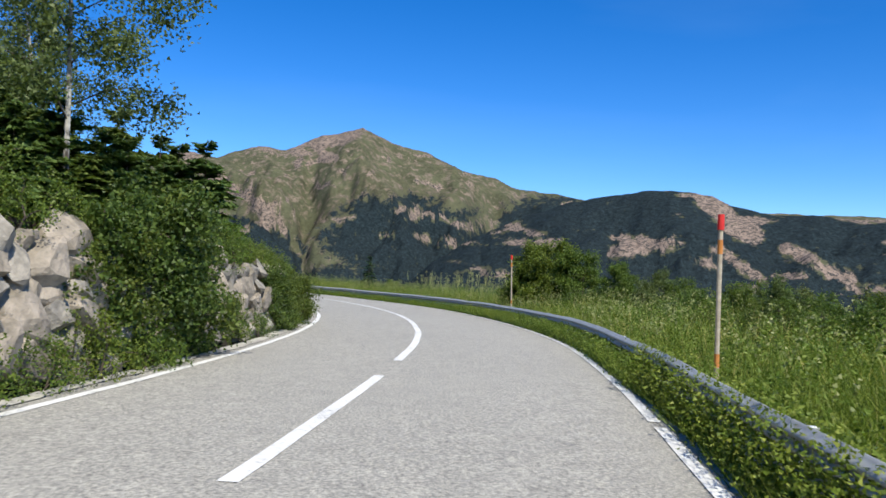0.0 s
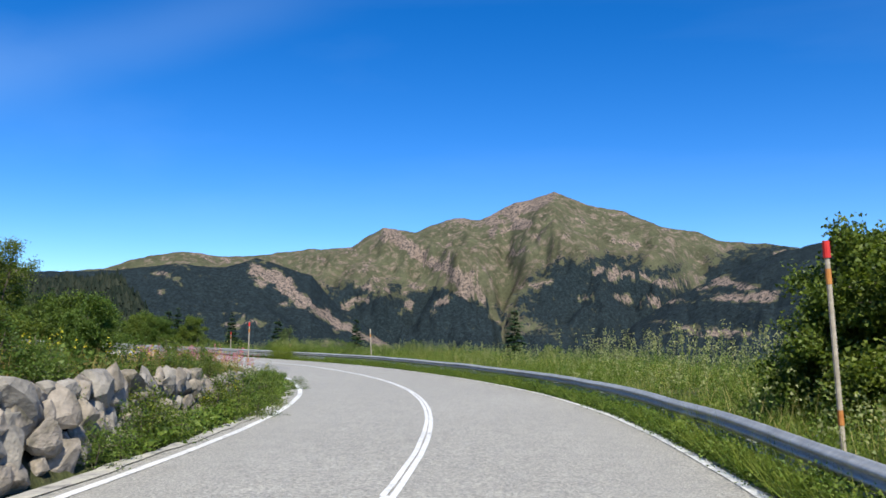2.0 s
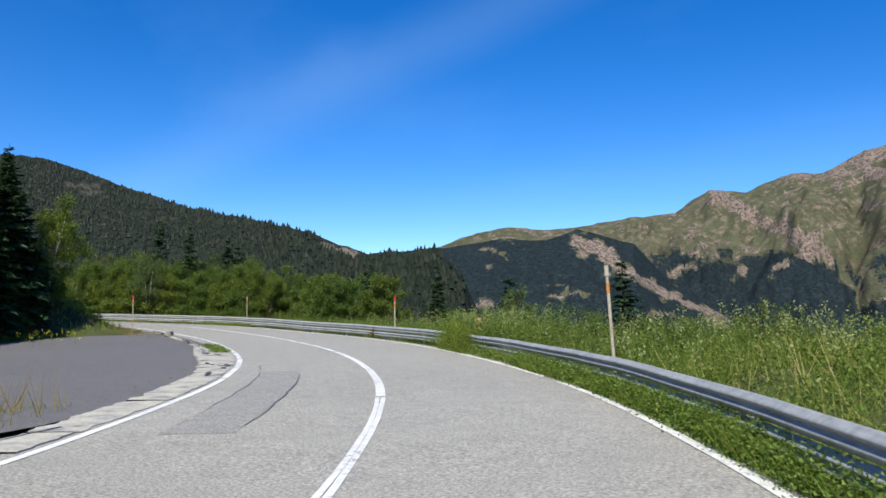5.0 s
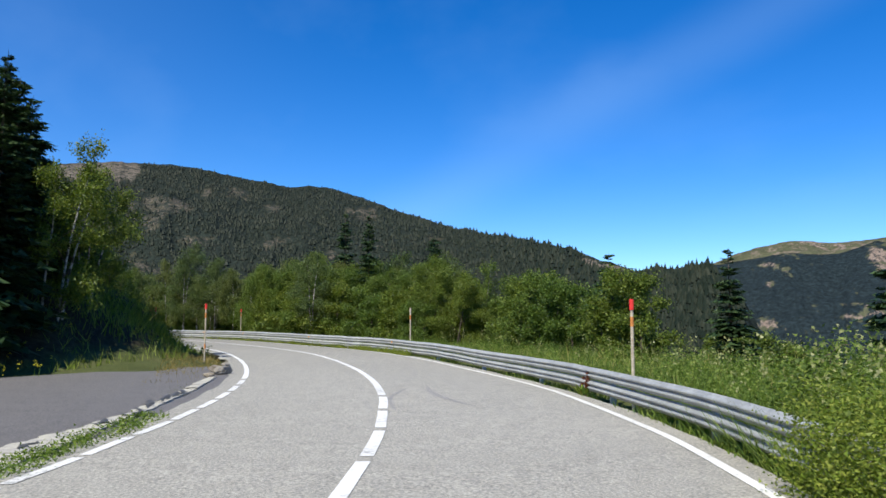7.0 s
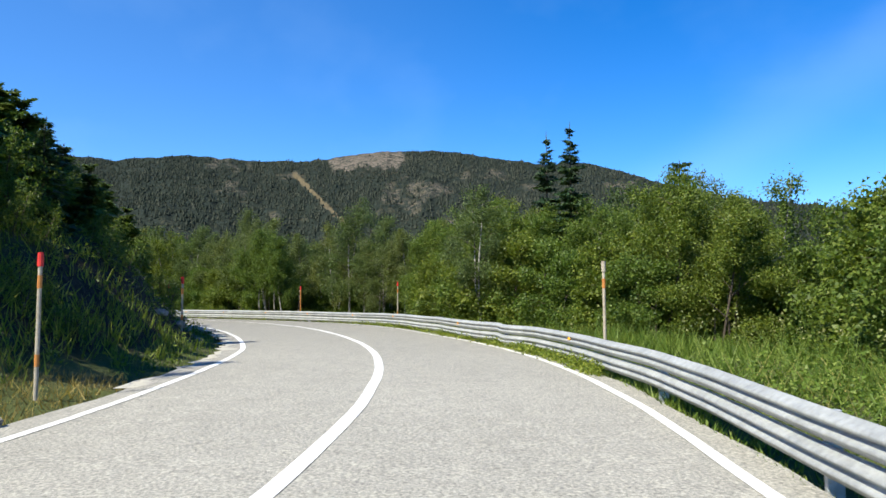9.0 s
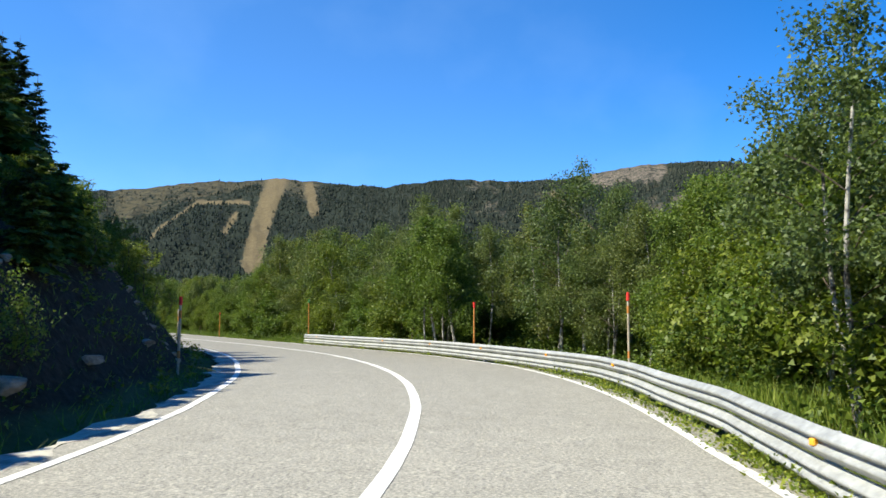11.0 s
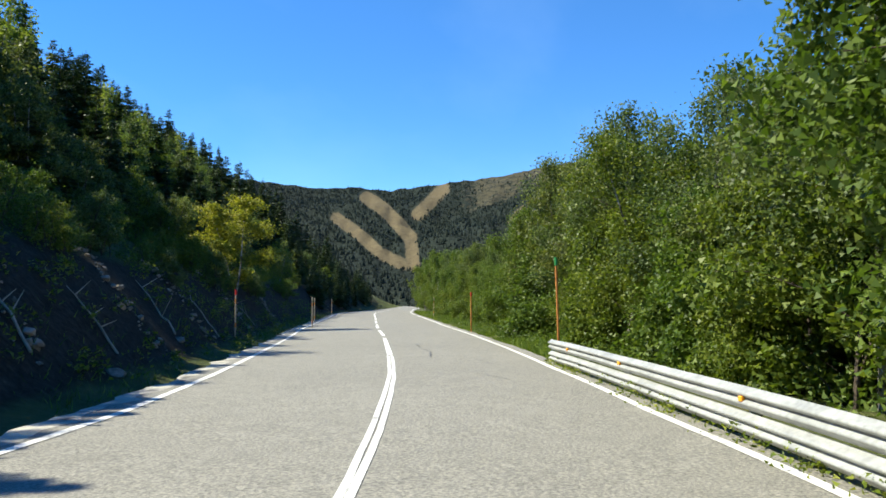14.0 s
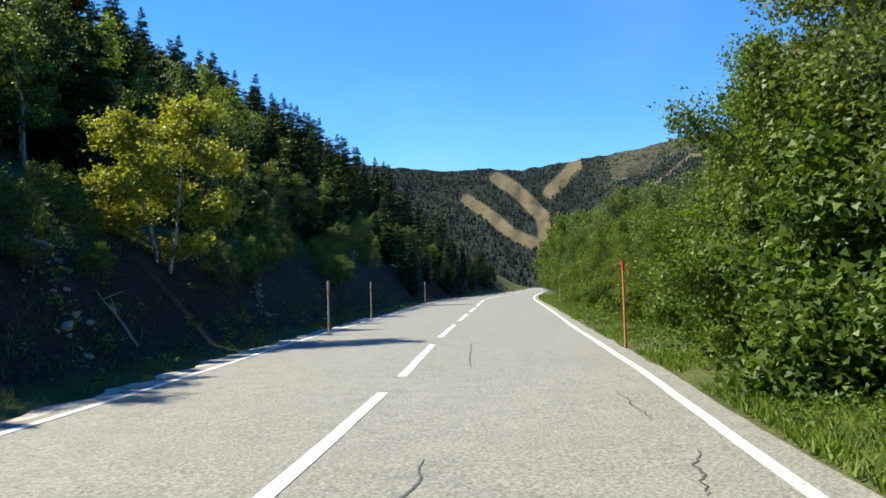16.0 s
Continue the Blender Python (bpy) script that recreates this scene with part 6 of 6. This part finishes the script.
leafy_weeds("leafy_weeds", "leafy weeds along the guardrail", 3000, 26, 66, RO(0.18), RO(0.32), 0.1, 0.36, M_GRASS, 42, 0.028, 44)
leafy_weeds("leafy_weeds", "tall weeds leaning over the guardrail", 420, 67.5, 75, RO(0.55), RO(2.4), 0.7, 1.25, M_GRASS, 55, 0.03, 70)
leafy_weeds("leafy_weeds", "leafy weeds on the outer verge", 5200, -5, 92, RO(0.8), RO(6.5), 0.3, 0.75, M_GRASS, 43, 0.034, 34)
leafy_weeds("leafy_weeds", "leafy weeds at the foot of the wall", 260, 27.5, 50, LO(0.4), LO(1.0), 0.1, 0.34, M_GRASS, 44)
leafy_weeds("leafy_weeds", "leafy weeds hanging over the wall", 420, 4, 32, LO(1.0), LO(2.0), 0.15, 0.45, M_LEAF_SHRUB, 47)
leafy_weeds("leafy_weeds", "leafy weeds on the shaded bank", 420, 94, 175, LO(0.7), LO(4), 0.15, 0.4, M_LEAF_SHRUB, 45)
leafy_weeds("leafy_weeds", "leafy weeds under the birches", 500, 100, 170, RO(1.0), RO(3.5), 0.25, 0.6, M_LEAF_SHRUB, 46)


def flowers(name, label, n, s0, s1, d0, d1, h0, h1, mat, seed, spike):
    rng = np.random.default_rng(seed)
    sp = Soup()
    s, k = rng.uniform(s0, s1, n), rng.random(n)
    d = d0(s) + (d1(s) - d0(s)) * k
    ok = patchy(s, d, rng, seed, 0.7)
    s, d = s[ok], d[ok]
    n = len(s)
    h = rng.uniform(h0, h1, n)
    v, f = blades(s, d, h, np.full(n, 0.012), rng, 0.12)
    sp.add(v, f, 0)
    top = v.reshape(-1, 3, 3)[:, 2]
    m = spike
    at = np.repeat(top, m, 0) + rng.normal(0, 1, (n * m, 3)) * np.array([0.025, 0.025, 0.0]) - np.stack([np.zeros(n * m)] * 2 + [rng.random(n * m) * np.repeat(h, m) * 0.35], 1)
    al = unit(rng.normal(size=(n * m, 3)))
    sp.add(*leaflets(at, al, unit(np.cross(al, rng.normal(size=(n * m, 3)))), np.full(n * m, 0.045), np.full(n * m, 0.035)), 1)
    tagged(sp.ob(name, [M_GRASS, mat]), label, "flowers", kind="stuff")


flowers("seeding_grass", "pale feathery seed heads above the verge grass", 4200, -4, 66, RO(0.8), RO(6.5), 0.6, 1.05, M_GRASS_DRY, 34, 9)
flowers("seeding_grass", "pale feathery seed heads above the verge grass", 500, 66, 98, RO(1.0), RO(7), 0.6, 1.05, M_GRASS_DRY, 35, 9)
flowers("seeding_grass", "tall feathery grass on the verge", 200, 33, 48, RO(2.2), RO(6.0), 1.1, 1.6, M_GRASS_DRY, 36, 22)
flowers("seeding_grass", "tall feathery grass leaning over the guardrail", 160, 68, 75, RO(0.6), RO(2.6), 1.0, 1.4, M_GRASS_DRY, 37, 16)
flowers("fireweed", "pink fireweed in bloom above the wall", 520, 44, 58, LO(1.2), LO(5), 0.55, 0.95, M_PINK, 31, 13)
flowers("yellow_flowers", "yellow flowers in the grass", 350, 20, 60, LO(0.9), LO(6), 0.4, 0.75, M_YELLOW, 32, 8)
flowers("yellow_flowers", "yellow flowers beside the lay-by", 160, 80, 94, LO(4.5), LO(9), 0.3, 0.5, M_YELLOW, 33, 6)


def fallen_branch(s, d, length, rise, turn, seed):
    """A bleached bare branch lying down the bank."""
    r = np.random.default_rng(seed)
    t = np.linspace(0, 1, 7)
    q = on_road(s + length * math.cos(turn) * t, d + length * math.sin(turn) * t)
    q[:, 2] = ground_height(q[:, 0], q[:, 1]) + 0.05 + rise * t * (1 - t) + 0.03 * r.normal(size=7)
    e = tagged(new("fallen_branch"), "bleached bare branch lying on the earth bank", "branch", "fallen branches")
    v, f = tube(q, 0.024 * (1 - 0.7 * t), 6)
    mesh_ob("stem", v, f, M_POLE, e)
    for k in (2, 3, 5):
        u = np.linspace(0, 1, 4)[:, None]
        v, f = tube(q[k] + u * np.array([r.normal(0, 0.3), r.normal(0, 0.3), r.uniform(0.1, 0.45)]), np.linspace(0.014, 0.004, 4), 5)
        mesh_ob("twig", v, f, M_POLE, e)


for row in ((131.5, 4.6, 1.2, 0.2, 1.1, 61), (134.5, 4.5, 1.0, 0.25, 1.3, 62), (139.0, 4.7, 1.3, 0.2, 1.0, 63), (143.5, 4.6, 1.1, 0.3, 1.2, 64), (128.0, 4.8, 1.1, 0.2, 0.9, 65), (152.0, 4.8, 1.0, 0.3, 1.2, 66)):
    fallen_branch(*row)


def dock(s, d, h, seed):
    """A dock plant: a stiff stem with broad leaves below and rusty seeds above."""
    r = np.random.default_rng(seed)
    p = on_road(s, d)
    base = np.array([p[0], p[1], p[2] - 0.06])
    e = new("dock_plant")
    tagged(e, "rusty red dock plant growing beside the guardrail", "plant", "dock plants")
    k = np.linspace(0, 1, 5)[:, None]
    v, f = tube(base + k * np.array([0.04, 0.03, h]), np.linspace(0.008, 0.004, 5), 5)
    mesh_ob("stem", v, f, M_DOCK, e)
    n = 150
    u = r.uniform(0.35, 1.0, n)[:, None]
    at = base + u * np.array([0.04, 0.03, h]) + r.normal(0, 0.017, (n, 3))
    al = unit(r.normal(size=(n, 3)))
    v, f = leaflets(at, al, unit(np.cross(al, r.normal(size=(n, 3)))), np.full(n, 0.04), np.full(n, 0.03))
    mesh_ob("seed_head", v, f, M_DOCK, e, "rust-coloured seeds")
    n = 12
    a = r.uniform(0, 6.28, n)
    al = unit(np.stack([np.cos(a), np.sin(a), 0.5 + r.random(n)], 1))
    at = base + np.stack([0 * a, 0 * a, r.uniform(0.02, 0.3 * h, n)], 1)
    v, f = leaflets(at, al, unit(np.cross(al, np.array([0, 0, 1.0]))), np.full(n, 0.22), np.full(n, 0.07))
    mesh_ob("leaves", v, f, M_GRASS, e)


for s, d, h, seed in ((81.0, -3.66, 0.46, 51), (81.3, -3.68, 0.34, 52)):
    dock(s, d, h, seed)
